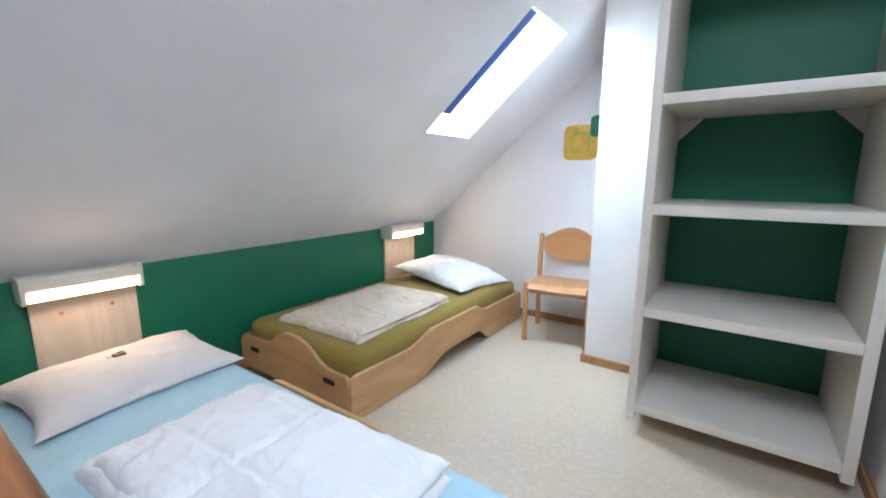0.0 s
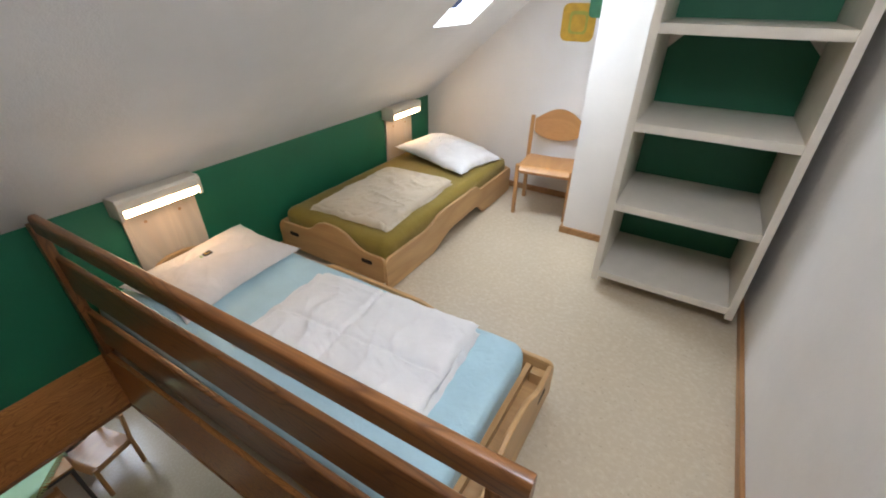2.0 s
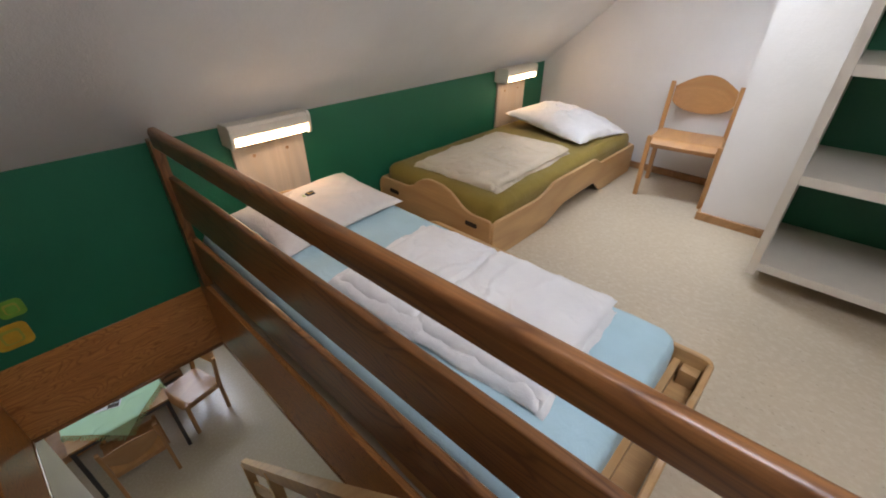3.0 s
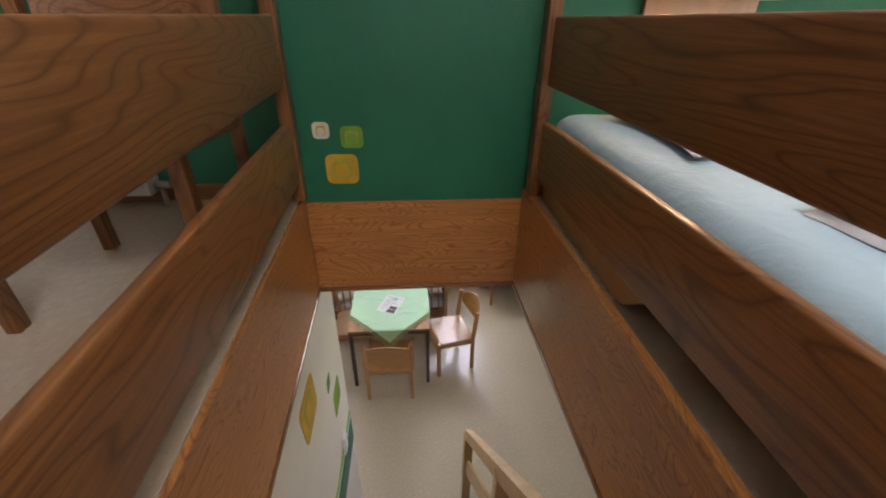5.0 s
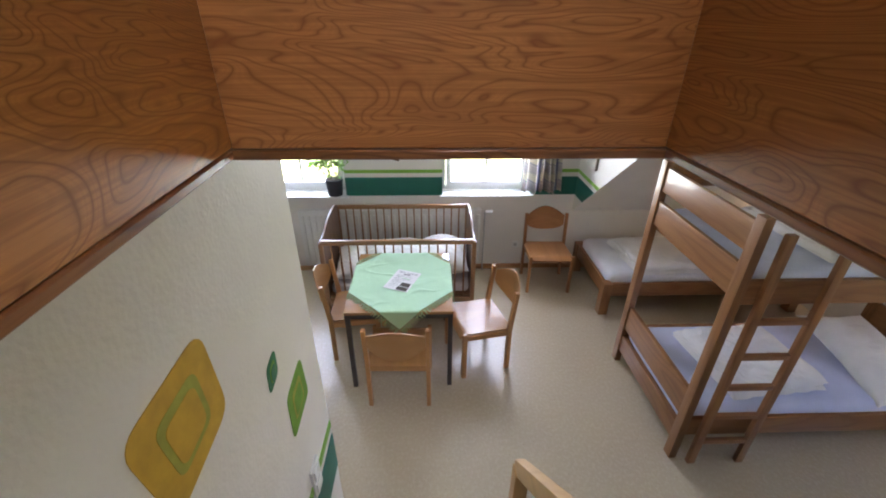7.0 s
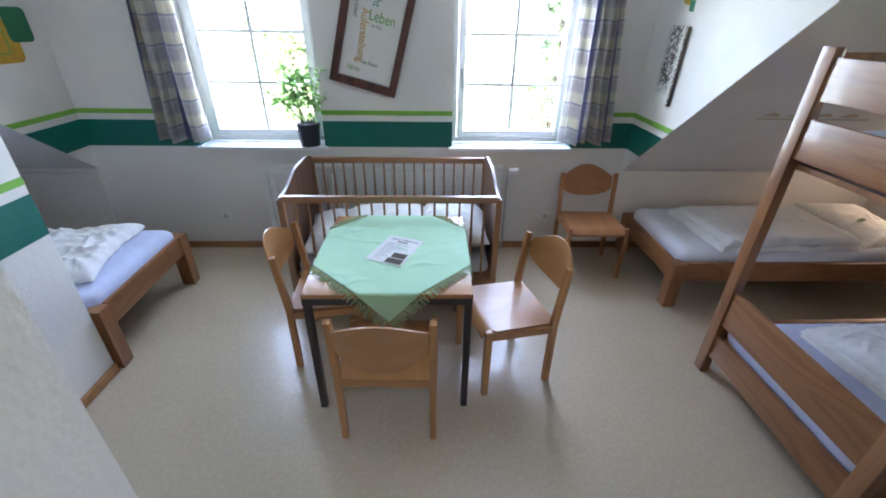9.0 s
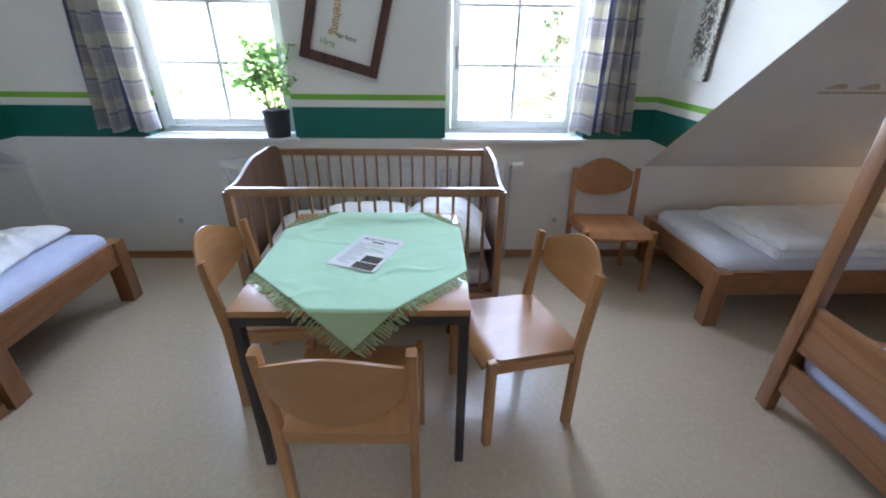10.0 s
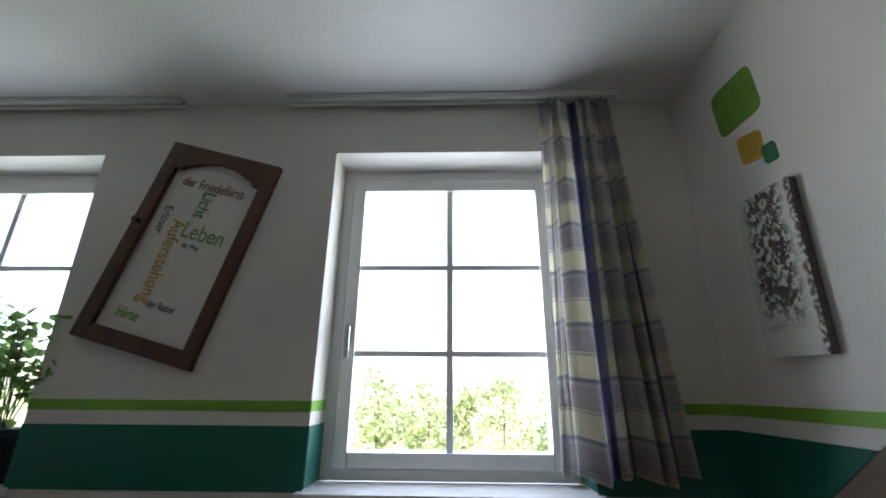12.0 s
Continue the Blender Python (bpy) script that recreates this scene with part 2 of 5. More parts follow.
def make_plaid():
    """Checked curtain weave: cream and grey-mauve blocks, blue and white lines, one navy column."""
    m, t, b = nodes("checked_curtain", 0.85)
    sep = t.nodes.new("ShaderNodeSeparateXYZ")
    t.links.new(coords(t, (1, 1, 1), True), sep.inputs[0])
    u, w = sep.outputs[0], sep.outputs[1]

    def stripe(x, period, start, width):
        f = calc(t, "MODULO", calc(t, "ADD", x, 10 * period - start), period)
        return calc(t, "LESS_THAN", f, width)

    cream, grey, white, blue, navy = (0.82, 0.79, 0.68), (0.61, 0.58, 0.585), (0.82, 0.81, 0.79), (0.24, 0.27, 0.42), (0.11, 0.14, 0.32)
    col = mixed(t, stripe(w, 0.19, 0.0, 0.095), cream, grey)
    col = mixed(t, calc(t, "MULTIPLY", stripe(u, 0.45, 0.10, 0.10), 0.35), col, grey)
    for s0, wd, c in ((0.0, 0.012, blue), (0.018, 0.008, white), (0.095, 0.006, blue), (0.107, 0.006, blue)):
        col = mixed(t, calc(t, "MULTIPLY", stripe(w, 0.19, s0, wd), 0.5), col, c)
    for s0, wd, c in ((0.03, 0.006, blue), (0.045, 0.012, white), (0.06, 0.006, blue), (0.33, 0.068, navy)):
        col = mixed(t, calc(t, "MULTIPLY", stripe(u, 0.45, s0, wd), 0.75), col, c)
    t.links.new(col, b.inputs["Base Color"])
    b.inputs["Transmission Weight"].default_value = 0.0
    bump(t, b, tex_noise(t, coords(t), 500, 1), 0.1, 0.002)
    tr = t.nodes.new("ShaderNodeBsdfTranslucent")
    t.links.new(col, tr.inputs[0])
    mx = t.nodes.new("ShaderNodeMixShader")
    mx.inputs[0].default_value = 0.62
    t.links.new(b.outputs[0], mx.inputs[1])
    t.links.new(tr.outputs[0], mx.inputs[2])
    t.links.new(mx.outputs[0], t.nodes["Material Output"].inputs[0])
    return m


PLAID = make_plaid()


def make_canvas():
    m, t, b = nodes("printed_canvas", 0.6)
    tc = t.nodes.new("ShaderNodeTexCoord")
    sep = t.nodes.new("ShaderNodeSeparateXYZ")
    t.links.new(tc.outputs["Object"], sep.inputs[0])
    v = coords(t)
    vor = t.nodes.new("ShaderNodeTexVoronoi")
    vor.inputs["Scale"].default_value = 48
    t.links.new(v, vor.inputs["Vector"])
    blot = ramp(t, tex_noise(t, v, 52, 5, 0.7), [(0.44, (0, 0, 0)), (0.51, (1, 1, 1))])
    across = calc(t, "ABSOLUTE", calc(t, "ADD", sep.outputs[1], -0.005))
    band = ramp(t, calc(t, "ADD", across, calc(t, "MULTIPLY", tex_noise(t, v, 14, 3), 0.08)), [(0.10, (1, 1, 1)), (0.13, (0, 0, 0))])
    high = ramp(t, calc(t, "ADD", sep.outputs[2], 0.5), [(0.31, (0, 0, 0)), (0.40, (1, 1, 1))])
    mask = mixed(t, 1.0, mixed(t, 1.0, blot, band, "MULTIPLY"), high, "MULTIPLY")
    edge = ramp(t, calc(t, "ADD", calc(t, "MULTIPLY", sep.outputs[1], -1.0), calc(t, "MULTIPLY", tex_noise(t, v, 30, 3), 0.03)), [(0.105, (0, 0, 0)), (0.115, (1, 1, 1))])
    ink = ramp(t, tex_noise(t, v, 17, 2), [(0.35, (0.03, 0.012, 0.02)), (0.5, (0.07, 0.045, 0.04)), (0.65, (0.06, 0.07, 0.04))])
    col = mixed(t, mask, (0.62, 0.62, 0.56), ink)
    stip = ramp(t, tex_noise(t, v, 75, 2), [(0.40, (0, 0, 0)), (0.52, (1, 1, 1))])
    col = mixed(t, mixed(t, 1.0, edge, stip, "MULTIPLY"), col, (0.12, 0.075, 0.07))
    t.links.new(col, b.inputs["Base Color"])
    bump(t, b, vor.outputs["Distance"], 0.2, 0.003)
    return m


CANVAS = make_canvas()


def make_glass():
    m, t, b = nodes("window_glass", 0.0)
    g = t.nodes.new("ShaderNodeBsdfGlossy")
    g.inputs["Roughness"].default_value = 0.02
    tr = t.nodes.new("ShaderNodeBsdfTransparent")
    mx = t.nodes.new("ShaderNodeMixShader")
    mx.inputs[0].default_value = 0.04
    t.links.new(tr.outputs[0], mx.inputs[1])
    t.links.new(g.outputs[0], mx.inputs[2])
    t.links.new(mx.outputs[0], t.nodes["Material Output"].inputs[0])
    return m


GLASS = make_glass()


# ---- mesh helpers ----
def boxes(*specs, bev=0.0, seg=2):
    """One bmesh of boxes (x0, x1, y0, y1, z0, z1)."""
    bm = bmesh.new()
    for x0, x1, y0, y1, z0, z1 in specs:
        v = [bm.verts.new(p) for p in ((x0, y0, z0), (x1, y0, z0), (x1, y1, z0), (x0, y1, z0), (x0, y0, z1), (x1, y0, z1), (x1, y1, z1), (x0, y1, z1))]
        for f in ((0, 3, 2, 1), (4, 5, 6, 7), (0, 1, 5, 4), (1, 2, 6, 5), (2, 3, 7, 6), (3, 0, 4, 7)):
            bm.faces.new([v[i] for i in f])
    if bev:
        bmesh.ops.bevel(bm, geom=bm.edges[:], offset=bev, segments=seg, profile=0.7, affect="EDGES")
    return bm


def prism(points, axis, a, b, bev=0.0, seg=2):
    """A flat outline (two coordinates) drawn out along an axis from a to b."""
    bm = bmesh.new()
    put = {"x": lambda p, q: (q, p[0], p[1]), "y": lambda p, q: (p[0], q, p[1]), "z": lambda p, q: (p[0], p[1], q)}[axis]
    lo = [bm.verts.new(put(p, a)) for p in points]
    hi = [bm.verts.new(put(p, b)) for p in points]
    n = len(points)
    bm.faces.new(lo[::-1])
    bm.faces.new(hi)
    for i in range(n):
        bm.faces.new((lo[i], lo[(i + 1) % n], hi[(i + 1) % n], hi[i]))
    bmesh.ops.recalc_face_normals(bm, faces=bm.faces[:])
    if bev:
        es = [e for e in bm.edges if (e.verts[0] in lo) == (e.verts[1] in lo)]
        bmesh.ops.bevel(bm, geom=es, offset=bev, segments=seg, profile=0.7, affect="EDGES")
    return bm


def rod(p, q, r, r2=None, n=10, rings=()):
    """A round bar from p to q; rings: (place along it 0..1, radius)."""
    p, q = Vector(p), Vector(q)
    r2 = r if r2 is None else r2
    m = (q - p).to_track_quat("Z", "Y").to_matrix()
    bm = bmesh.new()
    stations = [(0, r)] + list(rings) + [(1, r2)]
    loops = []
    for s, rad in stations:
        c = p.lerp(q, s)
        loops.append([bm.verts.new(c + m @ Vector((rad * math.cos(2 * math.pi * i / n), rad * math.sin(2 * math.pi * i / n), 0))) for i in range(n)])
    for a, b in zip(loops, loops[1:]):
        for i in range(n):
            bm.faces.new((a[i], a[(i + 1) % n], b[(i + 1) % n], b[i]))
    bm.faces.new(loops[0][::-1])
    bm.faces.new(loops[-1])
    return bm


def joined(*bms):
    out = bmesh.new()
    for b in bms:
        me = bpy.data.meshes.new("tmp")
        b.to_mesh(me)
        b.free()
        out.from_mesh(me)
        bpy.data.meshes.remove(me)
    return out


def mesh_of(name, bm, material, smooth=True):
    me = bpy.data.meshes.new(name)
    bm.to_mesh(me)
    bm.free()
    me.materials.append(material)
    if smooth:
        me.polygons.foreach_set("use_smooth", [True] * len(me.polygons))
        me.set_sharp_from_angle(angle=radians(40))
    return me


def part(name, bm, material, parent=None, label="", smooth=True):
    ob = new(name, mesh_of(name, bm, material, smooth))
    if parent is not None:
        ob.parent = parent
    return tagged(ob, label)


def thing(name, m, label, category, group="", kind=""):
    ob = new(name)
    ob.empty_display_size = 0.1
    ob.matrix_world = m
    return tagged(ob, label, category, group, kind)


def structure(name, bm, material, label="", category=""):
    return tagged(part(name, bm, material), label or name.replace("_", " "), category or name.split("_")[0], "", "structure")


def rounded(pts, r, n=5):
    """Round the corners of an outline."""
    out = []
    k = len(pts)
    for i in range(k):
        a, b, c = Vector(pts[i - 1]), Vector(pts[i]), Vector(pts[(i + 1) % k])
        d = min(r, (a - b).length * 0.49, (c - b).length * 0.49)
        p, q = b + (a - b).normalized() * d, b + (c - b).normalized() * d
        for j in range(n + 1):
            s = j / n
            out.append(tuple(p * (1 - s) ** 2 + b * 2 * s * (1 - s) + q * s * s))
    return out


def soft_slab(lx, ly, h, nx=36, ny=28, wrinkle=0.012, edge=0.10, freq=5.0, seed=0.0, sag=0.25, crease=None, pinch=0.0, cross=None, seam=0.0):
    """A stuffed or folded cloth body: closed, with a rounded rim, folds and creases. Base at z = 0."""
    bm = bmesh.new()
    top, low = [], []
    for j in range(ny + 1):
        for i in range(nx + 1):
            u, v = 2 * i / nx - 1, 2 * j / ny - 1
            du, dv = (1 - abs(u)) * lx / 2, (1 - abs(v)) * ly / 2
            e = min(1.0, du / edge) * min(1.0, dv / edge)
            prof = math.sqrt(max(0.0, 1 - (1 - min(1, du / edge)) ** 2)) * math.sqrt(max(0.0, 1 - (1 - min(1, dv / edge)) ** 2))
            shape = 1 - sag * (u * u + v * v) / 2
            x, y = u * lx / 2, v * ly / 2
            x *= 1 - pinch * (1 - v * v) * 0.5
            y *= 1 - pinch * (1 - u * u) * 0.5
            q = Vector((x * freq + seed, y * freq, seed * 1.7))
            w = noise.noise(q) + 0.35 * noise.noise(q * 2.3 + Vector((3, 1, 7)))
            wx, wy = q.x + 0.9 * noise.noise(q * 0.6 + Vector((2, 6, 1))), q.y + 0.9 * noise.noise(q * 0.6 + Vector((7, 3, 4)))
            for ang, fr, amp in ((0.5, 0.8, 1.5), (2.1, 1.1, 1.0), (1.2, 1.9, 0.6), (2.8, 2.7, 0.35)):
                a2 = ang + seed
                along, across = wx * math.cos(a2) + wy * math.sin(a2), wy * math.cos(a2) - wx * math.sin(a2)
                rid = 1 - abs(noise.noise(Vector((along * fr * 0.35, across * fr, seed + ang)))) * 3.2
                w += amp * max(0.0, rid) ** 1.6
            w -= 0.5
            z = seam * h + h * (1 - seam) * prof * shape + wrinkle * w * (0.25 + 0.75 * e)
            if seam:
                x *= 1 + 0.06 * u * u * v * v
                y *= 1 + 0.06 * u * u * v * v
            if crease is not None:
                d = (v - crease) * ly / 2 + 0.012 * noise.noise(Vector((x * 9, seed, 0)))
                z -= 0.35 * h * math.exp(-(d / 0.012) ** 2)
            if cross is not None:
                d = (u - cross) * lx / 2 + 0.012 * noise.noise(Vector((seed, y * 9, 4)))
                z -= 0.3 * h * math.exp(-(d / 0.014) ** 2)
            x += 1.6 * wrinkle * (noise.noise(Vector((y * 4, seed, 3))) + 0.5 * noise.noise(Vector((y * 13, seed, 5)))) * u ** 3
            y += 1.6 * wrinkle * (noise.noise(Vector((x * 4, seed, 9))) + 0.5 * noise.noise(Vector((x * 13, seed, 2)))) * v ** 3
            rim = i in (0, nx) or j in (0, ny)
            t = bm.verts.new((x, y, max(z, 0.3 * h * prof, seam * h * (1 - prof) + 0.004) if not rim else (seam or 0.18) * h))
            top.append(t)
            low.append(t if rim else bm.verts.new((x, y, seam * h * (1 - prof))))
    at = lambda i, j: j * (nx + 1) + i
    for j in range(ny):
        for i in range(nx):
            idx = (at(i, j), at(i + 1, j), at(i + 1, j + 1), at(i, j + 1))
            bm.faces.new([top[k] for k in idx])
            bm.faces.new([low[k] for k in reversed(idx)])
    return bm


# ---- the large structure ----
ZL = 2.826                       # loft floor
HX0, HX1, HY0, HY1 = -0.906, -0.017, 0.27, 2.546   # stair opening
GY = 2.546                       # green knee wall of the loft
CHK_R, CHK_L = 1.10, -3.33       # dormer cheeks
RISE = 0.79                      # pitch of the slopes beside the dormer
LOFT_RISE = 0.84                 # pitch of the loft slope
COSP = math.cos(math.atan(RISE))

SKEW_L, SKEW_R = 0.042, 0.012    # the long sides of the opening run slightly askew
edge_l = lambda y: HX0 - 0.012 + SKEW_L * (GY - y)
edge_r = lambda y: HX1 + 0.012 + SKEW_R * (GY - y)


def around_opening(x0, x1, y1, z0, z1):
    a = HY0 - 0.012
    left = prism([(x0, -0.6), (edge_l(a), -0.6), (edge_l(a), a), (edge_l(y1), y1), (x0, y1)], "z", z0, z1)
    right = prism([(edge_r(a), -0.6), (x1, -0.6), (x1, y1), (edge_r(y1), y1), (edge_r(a), a)], "z", z0, z1)
    return left, right, boxes((edge_l(a), edge_r(a), -0.6, a, z0, z1))


structure("floor", boxes((-4.7, 3.6, -0.6, 6.1, -0.2, 0.0)), LINO, "beige mottled linoleum floor of the lower room", "floor")
structure("floor_loft", joined(*around_opening(-3.6, 3.5, GY, 2.60, ZL)), LINO,
          "beige mottled linoleum floor of the loft", "floor")

WIN = {"window_1": (-2.43, -1.42), "window_2": (-0.38, 0.61)}
WZ0, WZ1 = 0.945, 2.252
structure("wall_north", boxes((-4.7, 3.6, 6.0, 6.3, 0.0, 0.745), (CHK_L - 0.15, -2.43, 6.0, 6.3, 0.745, 2.62), (-1.42, -0.38, 6.0, 6.3, 0.745, 2.62), (0.61, CHK_R + 0.15, 6.0, 6.3, 0.745, 2.62),
                               (-2.43, -1.42, 6.0, 6.3, 0.745, WZ0 - 0.02), (-0.38, 0.61, 6.0, 6.3, 0.745, WZ0 - 0.02), (-2.43, -1.42, 6.0, 6.3, WZ1, 2.62), (-0.38, 0.61, 6.0, 6.3, WZ1, 2.62)), WALL,
          "white plastered dormer wall with two windows", "wall")
cheek = [(6.0, 0.745), (6.0, 2.60), (6.0 - 1.855 / RISE, 2.60)]
core = [(6.0, 0.845), (6.0, 2.60), (6.0 - 1.755 / RISE, 2.60)]
structure("wall_dormer_east", joined(prism(cheek, "x", CHK_R, CHK_R + 0.003), prism(core, "x", CHK_R + 0.003, CHK_R + 0.15)), WALL, "white plastered dormer cheek wall", "wall")
structure("wall_dormer_west", joined(prism(cheek, "x", CHK_L - 0.003, CHK_L), prism(core, "x", CHK_L - 0.15, CHK_L - 0.003)), WALL, "white plastered dormer cheek wall", "wall")


def slope(name, x0, x1, y0, z0, length, holes=(), label="", rise=RISE):
    """A roof slope seen from inside; local y runs up the slope, local z into the room."""
    if holes:
        hx0, hx1, s0, s1 = holes
        bm = boxes((x0, hx0, 0, length, -0.32, 0), (hx1, x1, 0, length, -0.32, 0), (hx0, hx1, 0, s0, -0.32, 0), (hx0, hx1, s1, length, -0.32, 0))
    else:
        bm = boxes((x0, x1, 0, length, -0.2, 0))
    ob = structure(name, bm, CEIL, label, "ceiling")
    ob.matrix_world = pose(0, y0, z0, 180 - math.degrees(math.atan(rise)))
    return ob


slope("ceiling_slope_east", CHK_R + 0.004, 3.5, 6.0, 0.745, 2.25 / COSP, (), "white sloping ceiling above the beds")
slope("ceiling_slope_west", -4.7, CHK_L - 0.004, 6.0, 0.745, 2.25 / COSP, (), "white sloping ceiling above the bed")
structure("ceiling_lower", joined(*around_opening(-4.7, 3.6, GY + 0.02, 2.51, 2.58), boxes((-4.7, 3.6, GY + 0.02, 3.80, 2.51, 2.58), (CHK_L, CHK_R, 3.80, 6.0, 2.51, 2.58))), CEIL, "white ceiling of the lower room", "ceiling")
SKY_X0, SKY_X1, SKY_S0, SKY_S1 = 2.085, 2.585, 1.109, 2.006
LOFT_Z = 3.60
GABLE = 3.30                     # inner face of the gable up in the loft
slope("ceiling_loft", -3.6, 3.5, GY, LOFT_Z, 2.35 / math.cos(math.atan(LOFT_RISE)), (SKY_X0, SKY_X1, SKY_S0, SKY_S1), "white sloping loft ceiling with a skylight opening", LOFT_RISE)
FZ = LOFT_Z + 2.3 * LOFT_RISE
# The gap in the flat ceiling is for the added landing skylight.
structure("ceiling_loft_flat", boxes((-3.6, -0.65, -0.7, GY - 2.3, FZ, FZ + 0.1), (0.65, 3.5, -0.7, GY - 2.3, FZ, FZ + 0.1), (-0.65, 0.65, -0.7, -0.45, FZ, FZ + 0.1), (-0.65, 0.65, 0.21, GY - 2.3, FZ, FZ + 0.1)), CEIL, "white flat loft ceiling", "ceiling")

# The opening in the east wall takes the added, unseen gable window.
structure("wall_east", boxes((3.42, 3.6, -0.6, 2.20, 0.0, 6.2), (3.42, 3.6, 3.10, 6.3, 0.0, 6.2), (3.42, 3.6, 2.20, 3.10, 0.0, 1.0), (3.42, 3.6, 2.20, 3.10, 2.10, 6.2), (GABLE, 3.42, -0.6, GY + 0.1, ZL, 6.2)), WALL, "white plastered gable wall", "wall")
structure("wall_west", boxes((-4.75, -4.6, -0.6, 6.3, 0.0, 3.0)), WALL, "white plastered wall at the far end", "wall")
structure("wall_loft_west", boxes((-3.6, -3.45, -0.6, GY + 0.1, ZL, 6.2)), WALL, "white plastered loft end wall", "wall")
structure("wall_south", boxes((-4.7, 3.5, -0.75, -0.52, 0.0, ZL), (-4.7, 3.5, -0.75, -0.47, ZL, 6.2)), WALL, "white plastered back wall", "wall")
structure("wall_loft_recess", boxes((2.636, GABLE, -0.47, 0.80, ZL, 5.6)), WALL, "white plastered chimney breast", "wall")
structure("wall_loft_knee", boxes((-3.5, GABLE, GY, GY + 0.09, 2.797, 3.80), (-3.5, 3.42, GY + 0.024, GY + 0.09, 2.585, 2.797)), GREEN, "green painted loft knee wall", "wall")
structure("wall_stair", boxes((-1.09, -0.945, -0.52, 2.91, 0.0, 2.51)), WALL, "white woodchip wall beside the stair", "wall")
structure("wall_alcove", boxes((-2.58, -2.43, -0.52, 4.44, 0.0, 2.51), (-4.6, -2.58, 4.20, 4.32, 0.0, 2.51)), WALL, "white partition wall beside the bed alcove", "wall")

# painted bands, a hair proud of the plaster
BZ = ((0.94, 1.147, BAND, "dark green"), (1.195, 1.231, LIME, "light green"))
for z0, z1, bm_mat, word in BZ:
    pieces = [(CHK_L, -2.43, 5.996, 6.0, z0, z1), (-1.42, -0.38, 5.996, 6.0, z0, z1), (0.61, CHK_R, 5.996, 6.0, z0, z1)]
    for x in (-2.43, -0.38):
        pieces.append((x, x + 0.003, 6.0, 6.17, max(z0, 0.95), z1))
    for x in (-1.42, 0.61):
        pieces.append((x - 0.003, x, 6.0, 6.17, max(z0, 0.95), z1))
    pieces.append((-2.43, -2.426, 0.0, 4.44, z0 - 0.02, z1 - 0.02))
    pieces.append((-0.945, -0.941, 0.0, 2.91, z0 - 0.10, z1 - 0.10))
    structure("trim_band", boxes(*pieces), bm_mat, word + " painted band around the wall", "painted band")
    for x0, x1 in ((CHK_R - 0.004, CHK_R), (CHK_L, CHK_L + 0.004)):
        ys = lambda z: 6.0 - (z - 0.745) / RISE
        structure("trim_band", prism([(5.996, z0), (5.996, z1), (ys(z1), z1), (ys(z0), z0)], "x", x0, x1), bm_mat, word + " painted band on the dormer cheek", "painted band")

# skirtings
sk = lambda *b: boxes(*b, bev=0.003, seg=1)
structure("baseboard", sk((-4.6, 3.42, 5.982, 6.0, 0, 0.06)), SKIRT, "beech skirting board under the windows", "skirting")
structure("baseboard", sk((-2.43, -2.412, -0.5, 4.44, 0, 0.06)), SKIRT, "beech skirting board", "skirting")
structure("baseboard", sk((0.10, 2.636, -0.47, -0.45, ZL, ZL + 0.055)), SKIRT, "beech skirting board in the loft", "skirting")
structure("baseboard", sk((2.616, 2.636, -0.45, 0.82, ZL, ZL + 0.055), (2.636, GABLE - 0.02, 0.80, 0.82, ZL, ZL + 0.055)), SKIRT, "beech skirting round the chimney breast", "skirting")
structure("baseboard", sk((GABLE - 0.02, GABLE, 0.82, GY, ZL, ZL + 0.055)), SKIRT, "beech skirting at the gable", "skirting")
structure("baseboard", sk((-3.45, HX0 - 0.03, GY - 0.02, GY, ZL, ZL + 0.06), (HX1 + 0.03, GABLE - 0.02, GY - 0.02, GY, ZL, ZL + 0.06)), SKIRT, "beech skirting under the green wall", "skirting")

# plywood lining of the stair opening
structure("trim_plywood", boxes((HX0, HX1, HY1, HY1 + 0.022, 2.38, 2.795), bev=0.002, seg=1), PLY["x"], "varnished pine plywood panel lining the opening", "plywood panel")
for x, w, skew in ((HX0, -0.025, SKEW_L), (HX1, 0.025, SKEW_R)):
    ob = structure("trim_plywood", boxes((min(0, w), max(0, w), HY0 - 0.025 - GY, 0.022, 2.38, ZL + 0.018 if w > 0 else 2.82), bev=0.003, seg=1), PLY["y"], "varnished pine plywood panel lining the opening", "plywood panel")
    ob.matrix_world = pose(x, GY, 0, 0, 0, math.degrees(math.atan(skew)))
    ob = structure("trim_edge", boxes((min(0, w) - 0.006, max(0, w) + 0.006, HY0 - GY, -0.01, 2.362, 2.38), bev=0.003, seg=1), RAIL["y"], "dark pine edge strip under the plywood", "edge strip")
    ob.matrix_world = pose(x, GY, 0, 0, 0, math.degrees(math.atan(skew)))
structure("trim_edge", boxes((HX0 - 0.04, HX1 + 0.04, HY1 - 0.006, HY1 + 0.05, 2.358, 2.378), bev=0.003, seg=1), RAIL["x"], "dark pine edge strip under the plywood", "edge strip")



